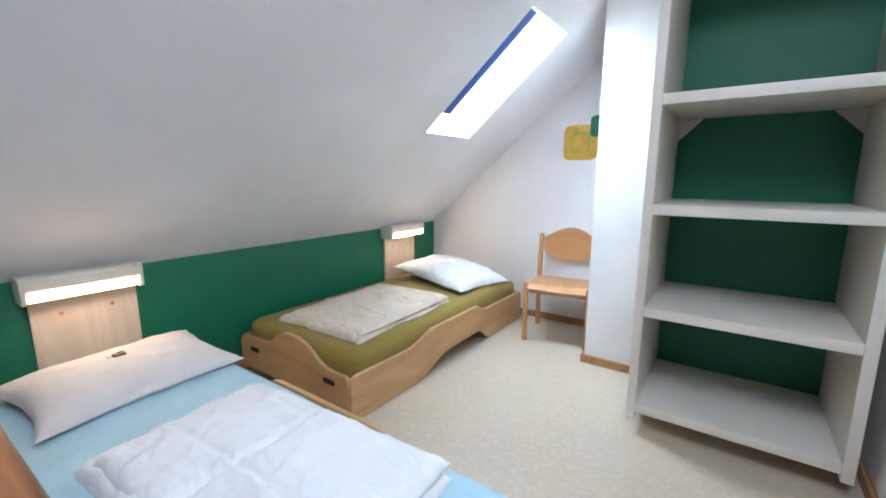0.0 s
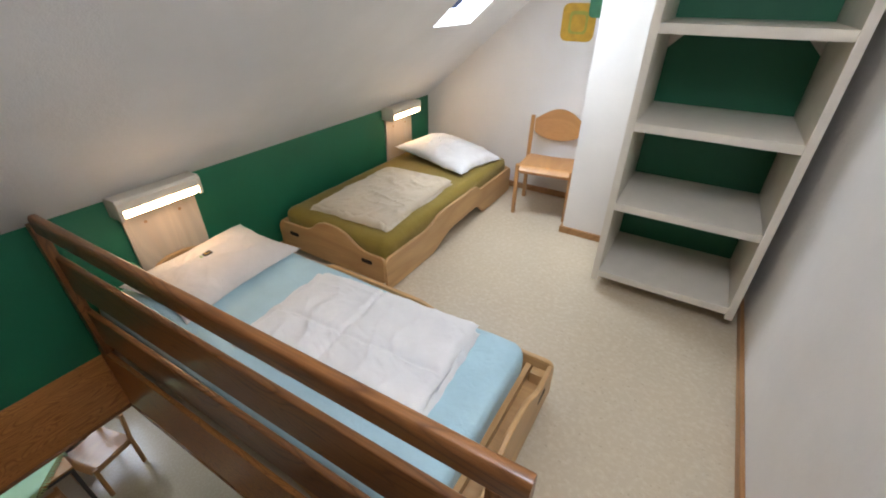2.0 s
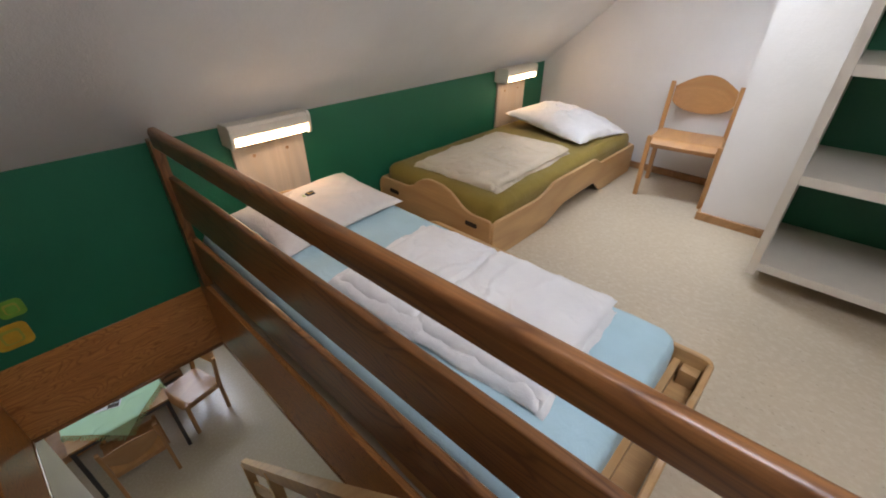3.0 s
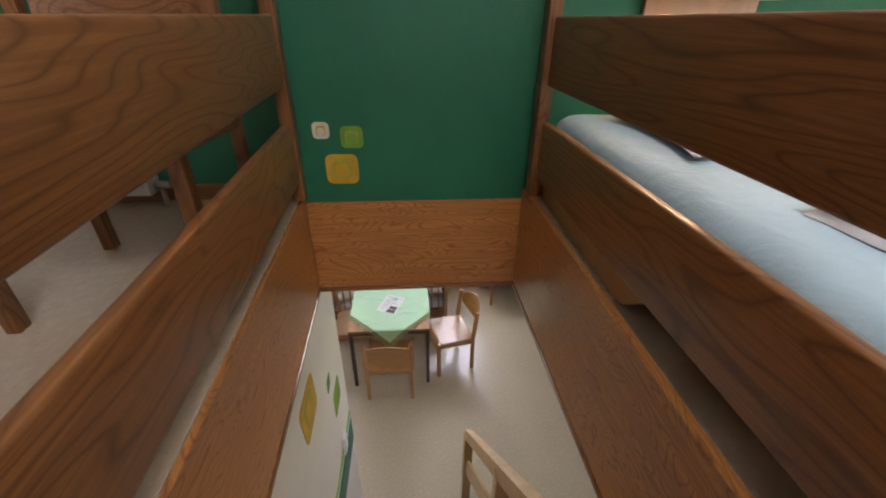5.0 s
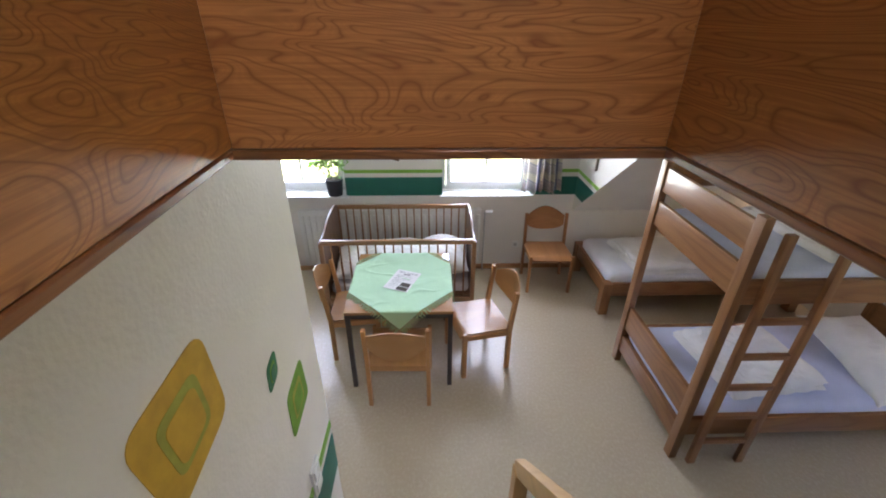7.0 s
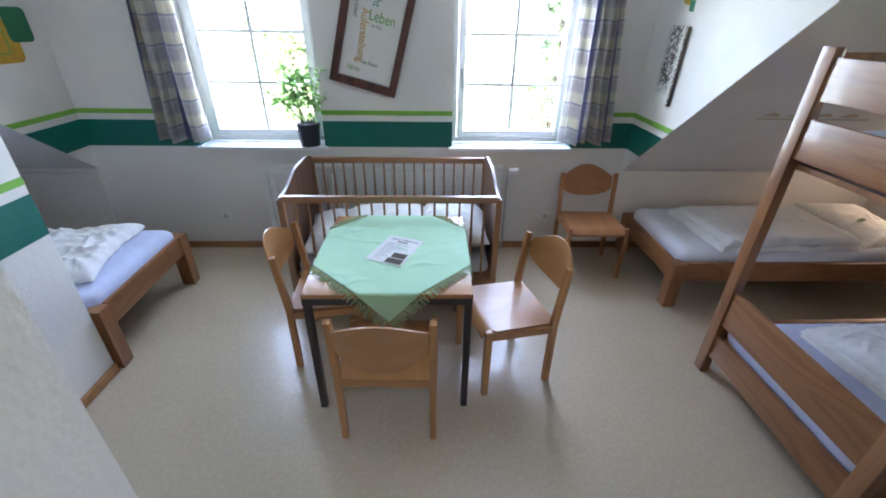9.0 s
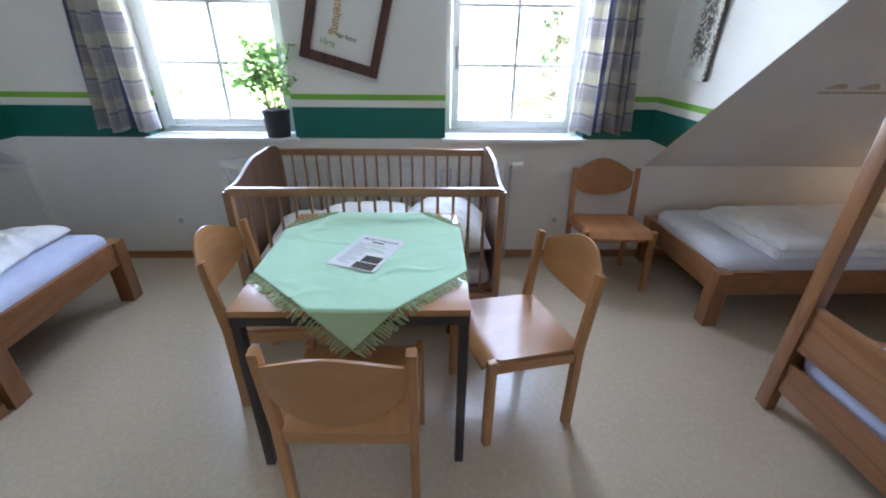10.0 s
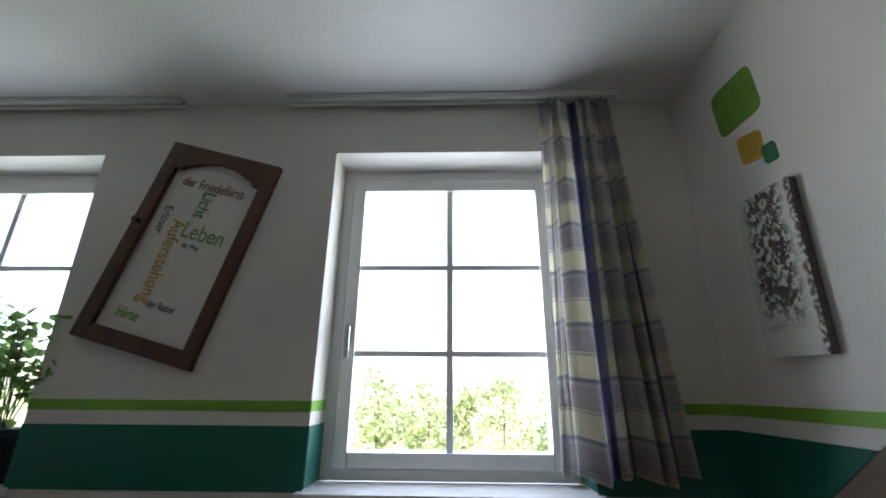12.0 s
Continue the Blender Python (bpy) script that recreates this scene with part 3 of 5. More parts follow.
def window(name, x0, x1, handle_x):
    w = thing(name, pose(0, 0, 0), "white two-column casement window with glazing bars", "window", "", "structure")
    y0, y1 = 6.17, 6.24
    f = 0.045
    part("window_frame", joined(boxes((x0, x0 + f, y0, y1, WZ0, WZ1), (x1 - f, x1, y0, y1, WZ0, WZ1), bev=0.004), boxes((x0 + f, x1 - f, y0, y1, WZ1 - 0.05, WZ1), (x0 + f, x1 - f, y0, y1, WZ0, WZ0 + 0.04), bev=0.004)), WHITE, w)
    a, b, c, d = x0 + 0.05, x1 - 0.05, WZ0 + 0.045, WZ1 - 0.055
    g = 0.055
    sash = part("sash", joined(boxes((a, a + g, y0 - 0.018, y1 - 0.005, c, d), (b - g, b, y0 - 0.018, y1 - 0.005, c, d), bev=0.006),
                               boxes((a + g, b - g, y0 - 0.018, y1 - 0.005, c, c + g), (a + g, b - g, y0 - 0.018, y1 - 0.005, d - g, d), bev=0.006)), WHITE, w)
    gx0, gx1, gz0, gz1 = a + g, b - g, c + g, d - g
    mid = (gx0 + gx1) / 2
    part("glazing_bar", boxes((mid - 0.014, mid + 0.014, y0 - 0.004, y1 - 0.02, gz0, gz1), bev=0.004), WHITE, sash)
    h = (gz1 - gz0) / 3
    for k in (1, 2):
        z = gz0 + k * h
        part("glazing_bar", boxes((gx0, mid - 0.012, y0 - 0.003, y1 - 0.02, z - 0.012, z + 0.012), (mid + 0.012, gx1, y0 - 0.003, y1 - 0.02, z - 0.012, z + 0.012), bev=0.004), WHITE, sash)
    for i in range(2):
        for k in range(3):
            p = part("pane", boxes((gx0 + i * (mid - gx0), mid if i == 0 else gx1, y0 + 0.022, y0 + 0.026, gz0 + k * h, gz0 + (k + 1) * h)), GLASS, sash, "clear glass pane")
            p.visible_shadow = False
    part("handle", joined(boxes((handle_x - 0.013, handle_x + 0.013, y0 - 0.026, y0 - 0.018, 1.46, 1.53), bev=0.003), boxes((handle_x - 0.008, handle_x + 0.008, y0 - 0.05, y0 - 0.026, 1.50, 1.52), (handle_x - 0.01, handle_x + 0.01, y0 - 0.06, y0 - 0.048, 1.39, 1.52), bev=0.004)), METAL, w, "satin metal window handle")
    part("window_sill", boxes((x0 - 0.02, x1 + 0.02, 5.955, 6.0, 0.918, 0.945), (x0, x1, 6.0, y0, 0.92, 0.945), bev=0.005), WHITE, w, "white stone window sill")
    return w


window("window_1", -2.43, -1.42, -1.50)
window("window_2", -0.38, 0.61, -0.30)

# skylight in the loft slope
sl = thing("window_3", pose(0, GY, LOFT_Z, 180 - math.degrees(math.atan(LOFT_RISE))), "roof window in the loft slope", "skylight", "", "structure")
part("window_frame", joined(boxes((SKY_X0, SKY_X0 + 0.04, SKY_S0, SKY_S1, -0.32, -0.25), (SKY_X1 - 0.04, SKY_X1, SKY_S0, SKY_S1, -0.32, -0.25), bev=0.004),
                            boxes((SKY_X0 + 0.04, SKY_X1 - 0.04, SKY_S0, SKY_S0 + 0.05, -0.32, -0.25), (SKY_X0 + 0.04, SKY_X1 - 0.04, SKY_S1 - 0.05, SKY_S1, -0.32, -0.25), bev=0.004)), WHITE, sl)
# Thin added board; its colour imitates a view-dependent blue along the opening's edge.
part("blind", boxes((SKY_X0 + 0.012, SKY_X0 + 0.085, SKY_S0 + 0.16, SKY_S1 - 0.012, -0.030, -0.006), bev=0.003), BLUE, sl, "added blue strip imitating the blue edge of the opening")
gp = part("pane", boxes((SKY_X0 + 0.04, SKY_X1 - 0.04, SKY_S0 + 0.05, SKY_S1 - 0.05, -0.285, -0.28)), GLASS, sl, "clear roof window pane")
gp.visible_shadow = False

# Unseen shaft added to keep direct sun out and narrow the landing light.
structure("wall_skylight_shaft", boxes((-0.75, -0.65, -0.55, 0.31, FZ + 0.1, FZ + 0.54), (0.65, 0.75, -0.55, 0.31, FZ + 0.1, FZ + 0.54), (-0.65, 0.65, -0.55, -0.45, FZ + 0.1, FZ + 0.54), (-0.65, 0.65, 0.21, 0.31, FZ + 0.1, FZ + 0.54)), CEIL, "white unseen shaft added around the landing light", "wall")
# Unseen roof window added to carry the extra light over the landing.
added_skylight = thing("window_4_added", pose(0.30, 0, 0.40), "added unseen roof window that lights the stair landing", "skylight", "", "structure")
part("window_frame", boxes((-0.95, -0.90, -0.47, 0.21, FZ + 0.08, FZ + 0.14), (0.30, 0.35, -0.47, 0.21, FZ + 0.08, FZ + 0.14), (-0.90, 0.30, -0.47, -0.43, FZ + 0.08, FZ + 0.14), (-0.90, 0.30, 0.17, 0.21, FZ + 0.08, FZ + 0.14)), WHITE, added_skylight)
gp = part("pane", boxes((-0.90, 0.30, -0.43, 0.17, FZ + 0.11, FZ + 0.115)), GLASS, added_skylight, "clear roof window pane")
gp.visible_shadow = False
# Gable window is added out of view to brighten the lower room.
added_window = thing("window_5_added", pose(0, 0, 0), "added unseen white gable window that brightens the lower room", "window", "", "structure")
part("window_frame", joined(boxes((3.50, 3.57, 2.20, 2.28, 1.0, 2.10), (3.50, 3.57, 3.02, 3.10, 1.0, 2.10), (3.50, 3.57, 2.61, 2.69, 1.08, 2.02), bev=0.004), boxes((3.50, 3.57, 2.28, 3.02, 1.0, 1.08), (3.50, 3.57, 2.28, 3.02, 2.02, 2.10), bev=0.004)), WHITE, added_window)
for y0, y1 in ((2.28, 2.61), (2.69, 3.02)):
    gp = part("pane", boxes((3.53, 3.534, y0, y1, 1.08, 2.02)), GLASS, added_window, "clear glass pane")
    gp.visible_shadow = False
structure("wall_knee_west", boxes((-4.6, CHK_L, 5.965, 6.0, 0.0, 0.71)), WALL, "white knee wall panel beside the bed alcove", "wall")

# outside: meadow, trees
structure("ground", boxes((-900, 900, -900, 900, -3.6, -3.3)), GRASS, "sunlit meadow outside the windows", "ground")


# ---- furniture makers ----
def back_outline(w):
    us = [math.sin(a) for a in np.linspace(-math.pi / 2, math.pi / 2, 17)]
    top = [(w * u, 0.726 + 0.084 * max(0.0, math.cos(u * math.pi / 2))) for u in us]
    low = [(w * u, 0.632 - 0.092 * max(0.0, 1 - u * u) ** 0.6) for u in us]
    return top, low


def chair(m, label, group="", wood_set=None):
    """Stacking chair of beech: front at local -y, the back leans at +y."""
    c = thing("chair", m, label, "chair", group)
    W = wood_set or BEECH
    hw, yf, yb = 0.2225, -0.20, 0.19
    for sx in (-1, 1):
        part("front_leg", boxes((sx * hw - 0.016, sx * hw + 0.016, yf - 0.019, yf + 0.019, 0, 0.452), bev=0.008), W["z"], c)
        lean = prism([(yb - 0.019, 0), (yb + 0.019, 0), (yb + 0.017, 0.42), (yb + 0.052, 0.757), (yb + 0.020, 0.765), (yb - 0.021, 0.43)], "x", sx * hw - 0.016, sx * hw + 0.016, 0.006)
        part("rear_leg", lean, W["z"], c)
        part("side_rail", prism([(yf + 0.017, 0.388), (yb - 0.017, 0.358), (yb - 0.017, 0.404), (yf + 0.017, 0.434)], "x", sx * (hw - 0.001) - 0.010, sx * (hw - 0.001) + 0.010, 0.004), W["y"], c)
    part("cross_rail", boxes((-hw + 0.016, hw - 0.016, yf + 0.02, yf + 0.04, 0.365, 0.41), bev=0.004), W["x"], c)
    part("cross_rail", boxes((-hw + 0.016, hw - 0.016, yb - 0.012, yb + 0.006, 0.350, 0.398), bev=0.004), W["x"], c)
    # seat: thin plywood, dished, rolled down at the front
    bm = bmesh.new()
    rows = []
    ny, nx = 16, 10
    for j in range(ny + 1):
        s = j / ny
        y = yf - 0.035 + s * (yb - yf + 0.055)
        roll = max(0.0, (0.16 - s) / 0.16)
        for k, dz in enumerate((0.0, -0.011)):
            row = []
            for i in range(nx + 1):
                u = 2 * i / nx - 1
                half = hw - 0.004 if 0.15 < s < 0.88 else hw - 0.018
                z = 0.449 - 0.010 * (1 - u * u) * (0.3 + 0.7 * math.sin(math.pi * min(1, s))) - 0.038 * roll ** 2 - 0.030 * s + dz
                row.append(bm.verts.new((u * half, y + 0.004 * roll, z)))
            rows.append(row)
    for j in range(ny):
        a, a2, b, b2 = rows[2 * j], rows[2 * j + 1], rows[2 * j + 2], rows[2 * j + 3]
        for i in range(nx):
            bm.faces.new((a[i], a[i + 1], b[i + 1], b[i]))
            bm.faces.new((a2[i], b2[i], b2[i + 1], a2[i + 1]))
        bm.faces.new((a[0], b[0], b2[0], a2[0]))
        bm.faces.new((a[nx], a2[nx], b2[nx], b[nx]))
    for a, a2 in ((rows[0], rows[1]), (rows[-1], rows[-2])):
        for i in range(nx):
            bm.faces.new((a[i + 1], a[i], a2[i], a2[i + 1]))
    bmesh.ops.recalc_face_normals(bm, faces=bm.faces[:])
    part("seat", bm, W["y"], c)
    # backrest: bent plywood between the posts
    top, low = back_outline(hw - 0.018)
    bm = bmesh.new()
    grid = []
    for side in (0, 1):
        for k in range(9):
            s = k / 8
            row = []
            for (x, zt), (x2, zl) in zip(top, low):
                z = zl + (zt - zl) * s
                bend = 0.07 * (1 - (x / hw) ** 2)
                y = yb + 0.012 + (z - 0.43) * 0.105 + bend + (0.010 if side else 0.0)
                row.append(bm.verts.new((x, y, z)))
            grid.append(row)
    n = len(top)
    for side in (0, 1):
        for k in range(8):
            a, b = grid[side * 9 + k], grid[side * 9 + k + 1]
            for i in range(n - 1):
                f = (a[i], a[i + 1], b[i + 1], b[i])
                bm.faces.new(f if side == 0 else f[::-1])
    for a, b in ((grid[0], grid[9]), (grid[8], grid[17])):
        for i in range(n - 1):
            bm.faces.new((a[i], a[i + 1], b[i + 1], b[i]))
    for i in (0, n - 1):
        for k in range(8):
            bm.faces.new((grid[k][i], grid[k + 1][i], grid[9 + k + 1][i], grid[9 + k][i]))
    bmesh.ops.recalc_face_normals(bm, faces=bm.faces[:])
    part("backrest", bm, W["x"], c)
    return c


def duvet(name, m, lx, ly, h, material, label, seed, crease=None, category="duvet", cross=None):
    """A duvet folded in layers."""
    d = thing(name, m, label, category)
    part("lower_fold", soft_slab(lx * 1.01, ly * 1.01, h * 0.42, 70, 56, 0.011, 0.03, 8.0, seed, 0.05), material, d)
    mid = part("middle_fold", soft_slab(lx * 0.995, ly * 0.99, h * 0.42, 80, 64, 0.010, 0.03, 8.0, seed + 2.1, 0.05), material, d)
    mid.location = (-0.006, 0.012, h * 0.26)
    upper = part("upper_fold", soft_slab(lx * 0.97, ly * 0.95, h * 0.58, 110, 90, 0.0062, 0.05, 8.5, seed + 4.2, 0.12, crease, 0.0, cross), material, d)
    upper.location = (0.012, -0.015, h * 0.56)
    return d


def pillow(name, m, lx, ly, h, material, label, seed, flat=0.46, rumple=0.009):
    ob = part(name, soft_slab(lx, ly, h, 84, 66, rumple, min(lx, ly) * flat, 7.0, seed, 0.1, None, 0.12, None, 0.36), material)
    ob.matrix_world = m
    return tagged(ob, label, "pillow")


def mattress(name, m, lx, ly, h, material, label, seed=1.0):
    """A mattress under a fitted sheet, base at z = 0."""
    bm = boxes((-lx / 2, lx / 2, -ly / 2, ly / 2, 0, h))
    bmesh.ops.subdivide_edges(bm, edges=bm.edges[:], cuts=34, use_grid_fill=True)
    rr = min(0.066, h * 0.42)
    for v in bm.verts:
        c = Vector((max(rr - lx / 2, min(lx / 2 - rr, v.co.x)), max(rr - ly / 2, min(ly / 2 - rr, v.co.y)), max(rr, min(h - rr, v.co.z))))
        d = v.co - c
        if d.length > 1e-6:
            v.co = c + d.normalized() * rr
        fold = noise.noise(Vector((v.co.x * 9 + seed, v.co.y * 9, v.co.z * 4 + 0.6 * noise.noise(v.co * 7))))
        v.co += d * 0.10 * max(0.0, fold) * (1 if h > 0.2 else 0.4)
        q = v.co * 4.0 + Vector((seed, seed, 0))
        k = min(1.0, v.co.z / h + 0.1)
        v.co += Vector((noise.noise(q), noise.noise(q + Vector((7, 0, 0))), 0)) * 0.006 * k
        if v.co.z > 0.5 * h:
            v.co.z += 0.006 * noise.noise(q * 0.8) + 0.003 * noise.noise(q * 3)
    ob = part(name, bm, material)
    ob.matrix_world = m
    return tagged(ob, label, "mattress")


def low_bed(name, m, length, width, label, far_low=False):
    """Stackable low bed of birch plywood. Local x runs from the foot end to the head, y across; base at z = 0."""
    b = thing(name, m, label, "bed", "low plywood beds")
    L, W = length, width
    k = L / 1.94

    def side_board(y0, y1, base, hump, cut):
        pts = [(0, base), (0.47 * k, base - 0.008), (0.57 * k, base + 0.02), (0.64 * k, hump), (1.22 * k, hump), (1.275 * k, base + 0.02), (1.32 * k, base), (L, base),
               (L, 0), (cut + 0.13, 0), (cut + 0.07, 0.05), (cut, 0.105), (0.80 * k, 0.095), (0.69 * k, 0.055), (0.56 * k, 0), (0, 0)]
        return prism(rounded(pts, 0.05, 4), "y", y0, y1, 0.004, 1)

    part("side_panel", side_board(0, 0.022, 0.247, 0.30, 1.25 * k), BIRCH["x"], b)
    part("side_panel", side_board(W - 0.022, W, 0.20 if far_low else 0.247, 0.225 if far_low else 0.30, 1.15 * k if far_low else 1.25 * k), BIRCH["x"], b)

    def end_board(x0, x1):
        pts = [(0.022, 0.05), (0.022, 0.245), (0.17, 0.245), (0.235, 0.268), (0.33, 0.338), (0.41, 0.362), (0.52, 0.366), (0.60, 0.335), (0.655, 0.285), (0.71, 0.262), (W - 0.022, 0.258), (W - 0.022, 0.05)]
        return prism(rounded(pts, 0.03, 4), "x", x0, x1, 0.004, 1)

    e = part("end_panel", end_board(0.0, 0.022), BIRCH["y"], b)
    for y in (0.12, W - 0.20):
        # Dark plate on the panel stands in for the shade inside a hole.
        part("hand_hole", prism(rounded([(y, 0.168), (y + 0.09, 0.168), (y + 0.09, 0.198), (y, 0.198)], 0.014, 4), "x", -0.0015, 0.002), HOLE_SHADE, e, "oval hand hole drawn as a dark plate")
    part("end_panel", end_board(L - 0.022, L), BIRCH["y"], b)
    part("slat_base", boxes((0.03, L - 0.03, 0.03, W - 0.03, 0.11, 0.13), bev=0.003), BIRCH["x"], b)
    part("slat_rail", boxes((0.10, 0.125, 0.03, W - 0.03, 0.15, 0.20), bev=0.003), BIRCH["y"], b)
    part("corner_block", boxes((0.03, 0.09, W - 0.075, W - 0.03, 0.13, 0.195), bev=0.003), BIRCH["x"], b)
    part("corner_block", boxes((0.03, 0.09, 0.03, 0.075, 0.13, 0.195), bev=0.003), BIRCH["x"], b)
    return b


def frame_bed(name, m, length, width, label, top=0.37):
    """Solid wood bed: four corner legs, rails. Local x from foot to head, base at z = 0."""
    b = thing(name, m, label, "bed", "wooden frame beds")
    for x in (0, length - 0.09):
        for y in (0, width - 0.09):
            part("leg", prism([(x, y), (x + 0.09, y), (x + 0.09, y + 0.09), (x, y + 0.09)], "z", 0, top - 0.005, 0.006), OAK["z"], b)
    for y in (0.012, width - 0.04):
        part("side_rail", boxes((0.09, length - 0.09, y, y + 0.028, top - 0.15, top), bev=0.005), OAK["x"], b)
    for x in (0.012, length - 0.04):
        part("end_rail", boxes((x, x + 0.028, 0.09, width - 0.09, top - 0.15, top), bev=0.005), OAK["y"], b)
    part("slat_base", boxes((0.05, length - 0.05, 0.045, width - 0.045, top - 0.13, top - 0.10)), OAK["x"], b)
    return b


def reading_lamp(m, label, group="reading lamps", board=True):
    """Wall lamp over a bed: light at local -y side of the wall plane y = 0, x along the wall."""
    l = thing("wall_lamp", m, label, "wall lamp", group)
    pts = [(0.0, -0.012), (-0.104, -0.012), (-0.104, 0.040), (-0.132, 0.040), (-0.135, 0.082), (-0.122, 0.097), (-0.02, 0.093), (0.0, 0.09)]
    cap = [(0.0, -0.015), (-0.124, -0.015), (-0.135, 0.0), (-0.138, 0.083), (-0.124, 0.100), (-0.02, 0.096), (0.0, 0.093)]
    part("housing", prism(pts, "x", 0.0, 0.40, 0.004), LAMPWHITE, l)
    part("end_cap", prism(cap, "x", 0.40, 0.418, 0.005), LAMPWHITE, l)
    part("end_cap", prism(cap, "x", -0.018, 0.0, 0.005), LAMPWHITE, l)
    part("diffuser", boxes((0.012, 0.388, -0.120, -0.1045, -0.006, 0.026), bev=0.007), TUBE, l, "glowing warm diffuser")
    if board:
        part("backboard", boxes((0.015, 0.415, -0.018, 0.0, -0.75, 0.0), bev=0.003), PALE, l, "pale pine mounting board")
        for x, z in ((0.12, -0.10), (0.31, -0.10)):
            part("knot", rod((x, -0.0192, z), (x, -0.0175, z), 0.009, n=12), SKIRT, l)
    return l


def radiator(m, length, height, label):
    r = thing("radiator", m, label, "radiator")
    part("front_panel", boxes((0, length, -0.10, -0.088, 0, height - 0.01), bev=0.004), RADWHITE, r)
    part("rear_panel", boxes((0.005, length - 0.005, -0.035, -0.025, 0.01, height - 0.012), bev=0.003), RADWHITE, r)
    n = int(length / 0.0665)
    step = length / n
    for i in range(n):
        x = (i + 0.5) * step
        part("rib", prism([(x - 0.022, -0.0995), (x - 0.014, -0.113), (x + 0.014, -0.113), (x + 0.022, -0.0995)], "z", 0.03, height - 0.05), RADWHITE, r, smooth=False)
    part("grille", boxes(*[(0.0, length, -0.098 + k * 0.012, -0.093 + k * 0.012, height - 0.012, height) for k in range(7)], *[(x, x + 0.004, -0.098, -0.02, height - 0.014, height - 0.003) for x in np.linspace(0.01, length - 0.014, max(4, int(length / 0.06)))]), RADWHITE, r)
    for x0, x1 in ((-0.003, 0.0), (length, length + 0.003)):
        part("side_cover", boxes((x0, x1, -0.10, -0.025, 0.0, height - 0.005)), RADWHITE, r)
    for x in (0.2, length - 0.2):
        part("bracket", boxes((x - 0.015, x + 0.015, -0.026, 0.0, 0.1, height - 0.1)), RADWHITE, r)
    return r


# ---- loft: guard rails of the opening ----
def guard_rail(x, skew, near, climb, label):
    """Guard rail along the opening, from the green wall to y = near; climb: how much it rises on its way from the wall."""
    g = thing("guard_rail", pose(x, GY, 0, 0, 0, math.degrees(math.atan(skew))) @ pose(0, -GY, 0), label, "railing", "guard rails of the stair opening")
    up = lambda y: climb * (2.42 - y)

    def bar(name, outline, y0, y1, bev, share=1.0):
        bm = prism(rounded(outline, 0.008, 3), "y", y0, y1, bev)
        for v in bm.verts:
            v.co.z += share * up(v.co.y)
        part(name, bm, RAIL["y"], g)

    bar("handrail", [(-0.020, 3.605), (0.020, 3.605), (0.021, 3.672), (0.013, 3.690), (-0.013, 3.690), (-0.021, 3.672)], near, 2.42, 0.006)
    for z0, z1 in ((3.250, 3.460), (2.920, 3.132)):
        bar("board", [(0.0, z0), (0.028, z0), (0.028, z1), (0.0, z1)] if near > 0 else [(-0.014, z0), (0.014, z0), (0.014, z1), (-0.014, z1)], near + 0.04, 2.47, 0.0, 0.5)
    for y in (2.472, near + 0.06):
        part("post", boxes((-0.022, 0.022, y - 0.03, y + 0.03, ZL + 0.02, (3.61 if y < 1 else 3.63) + up(y)), bev=0.005), RAIL["z"], g)
    return g


guard_rail(0.000, SKEW_R, 0.155, 0.022, "dark-stained pine guard rail beside the bed")
guard_rail(-0.902, SKEW_L, -0.04, 0.0, "dark-stained pine guard rail beside the chair")

# stair with open railing
st = thing("staircase", pose(0, 0, 0), "steep wooden stair with a worn handrail", "staircase")
N_STEP = 15
RUN, RISER = 0.176, ZL / 15
for k in range(1, N_STEP):
    y1 = 2.74 - (k - 1) * RUN
    part("tread", boxes((-0.865, -0.17, y1 - RUN - 0.035, y1, k * RISER - 0.038, k * RISER), bev=0.006), PLANK, st)
for x0, x1 in ((-0.895, -0.865), (-0.17, -0.14)):
    yb = 2.74 + 0.03
    pts = [(yb, 0.0), (yb, 0.24), (2.74 - 14 * RUN - 0.03, ZL + 0.10 - 0.03), (2.74 - 14 * RUN - 0.03, ZL - 0.22), (yb - 0.20, 0.0)]
    part("stringer", prism(pts, "x", x0, x1, 0.003), PLANK, st)
slope_z = lambda y: 1.0 + (2.80 - y) * 1.065
rp = [(2.80, 1.0), (2.80, 0.90), (0.42, slope_z(0.42) - 0.11), (0.42, slope_z(0.42))]
part("handrail", prism(rp, "x", -0.165, -0.118, 0.010), BIRCH["y"], st, "worn pale pine handrail")
part("board", prism([(2.78, 0.70), (2.78, 0.55), (0.42, slope_z(0.42) - 0.45), (0.42, slope_z(0.42) - 0.30)], "x", -0.152, -0.130, 0.004), BIRCH["y"], st)
for y in (2.765, 1.95, 1.15, 0.45):
    top = slope_z(y) - 0.06
    part("baluster", boxes((-0.172, -0.112, y - 0.03, y + 0.03, max(0.0, (2.74 - y) * 1.065 - 0.02), top), bev=0.005), BIRCH["z"], st)

# ---- loft: beds ----
low_bed("low_bed", pose(1.237, 1.515, ZL), 1.94, 1.0, "birch plywood low bed with olive sheet, wave-cut sides")
mattress("mattress", pose(1.237 + 0.975, 1.515 + 0.50, ZL + 0.13), 1.88, 0.94, 0.215, SHEET_OLIVE, "mattress in an olive green fitted sheet", 2.0)
duvet("folded_blanket", pose(1.83, 1.97, ZL + 0.345, 0, 0, 2), 0.90, 0.66, 0.05, LINEN_WARM, "folded cream blanket lying on the olive bed", 3.0, None, "blanket")
pillow("pillow", pose(2.80, 2.00, ZL + 0.34, 2, -5, 80), 0.76, 0.58, 0.18, LINEN, "white pillow leaning at the head of the olive bed", 5.0, 0.46, 0.016)

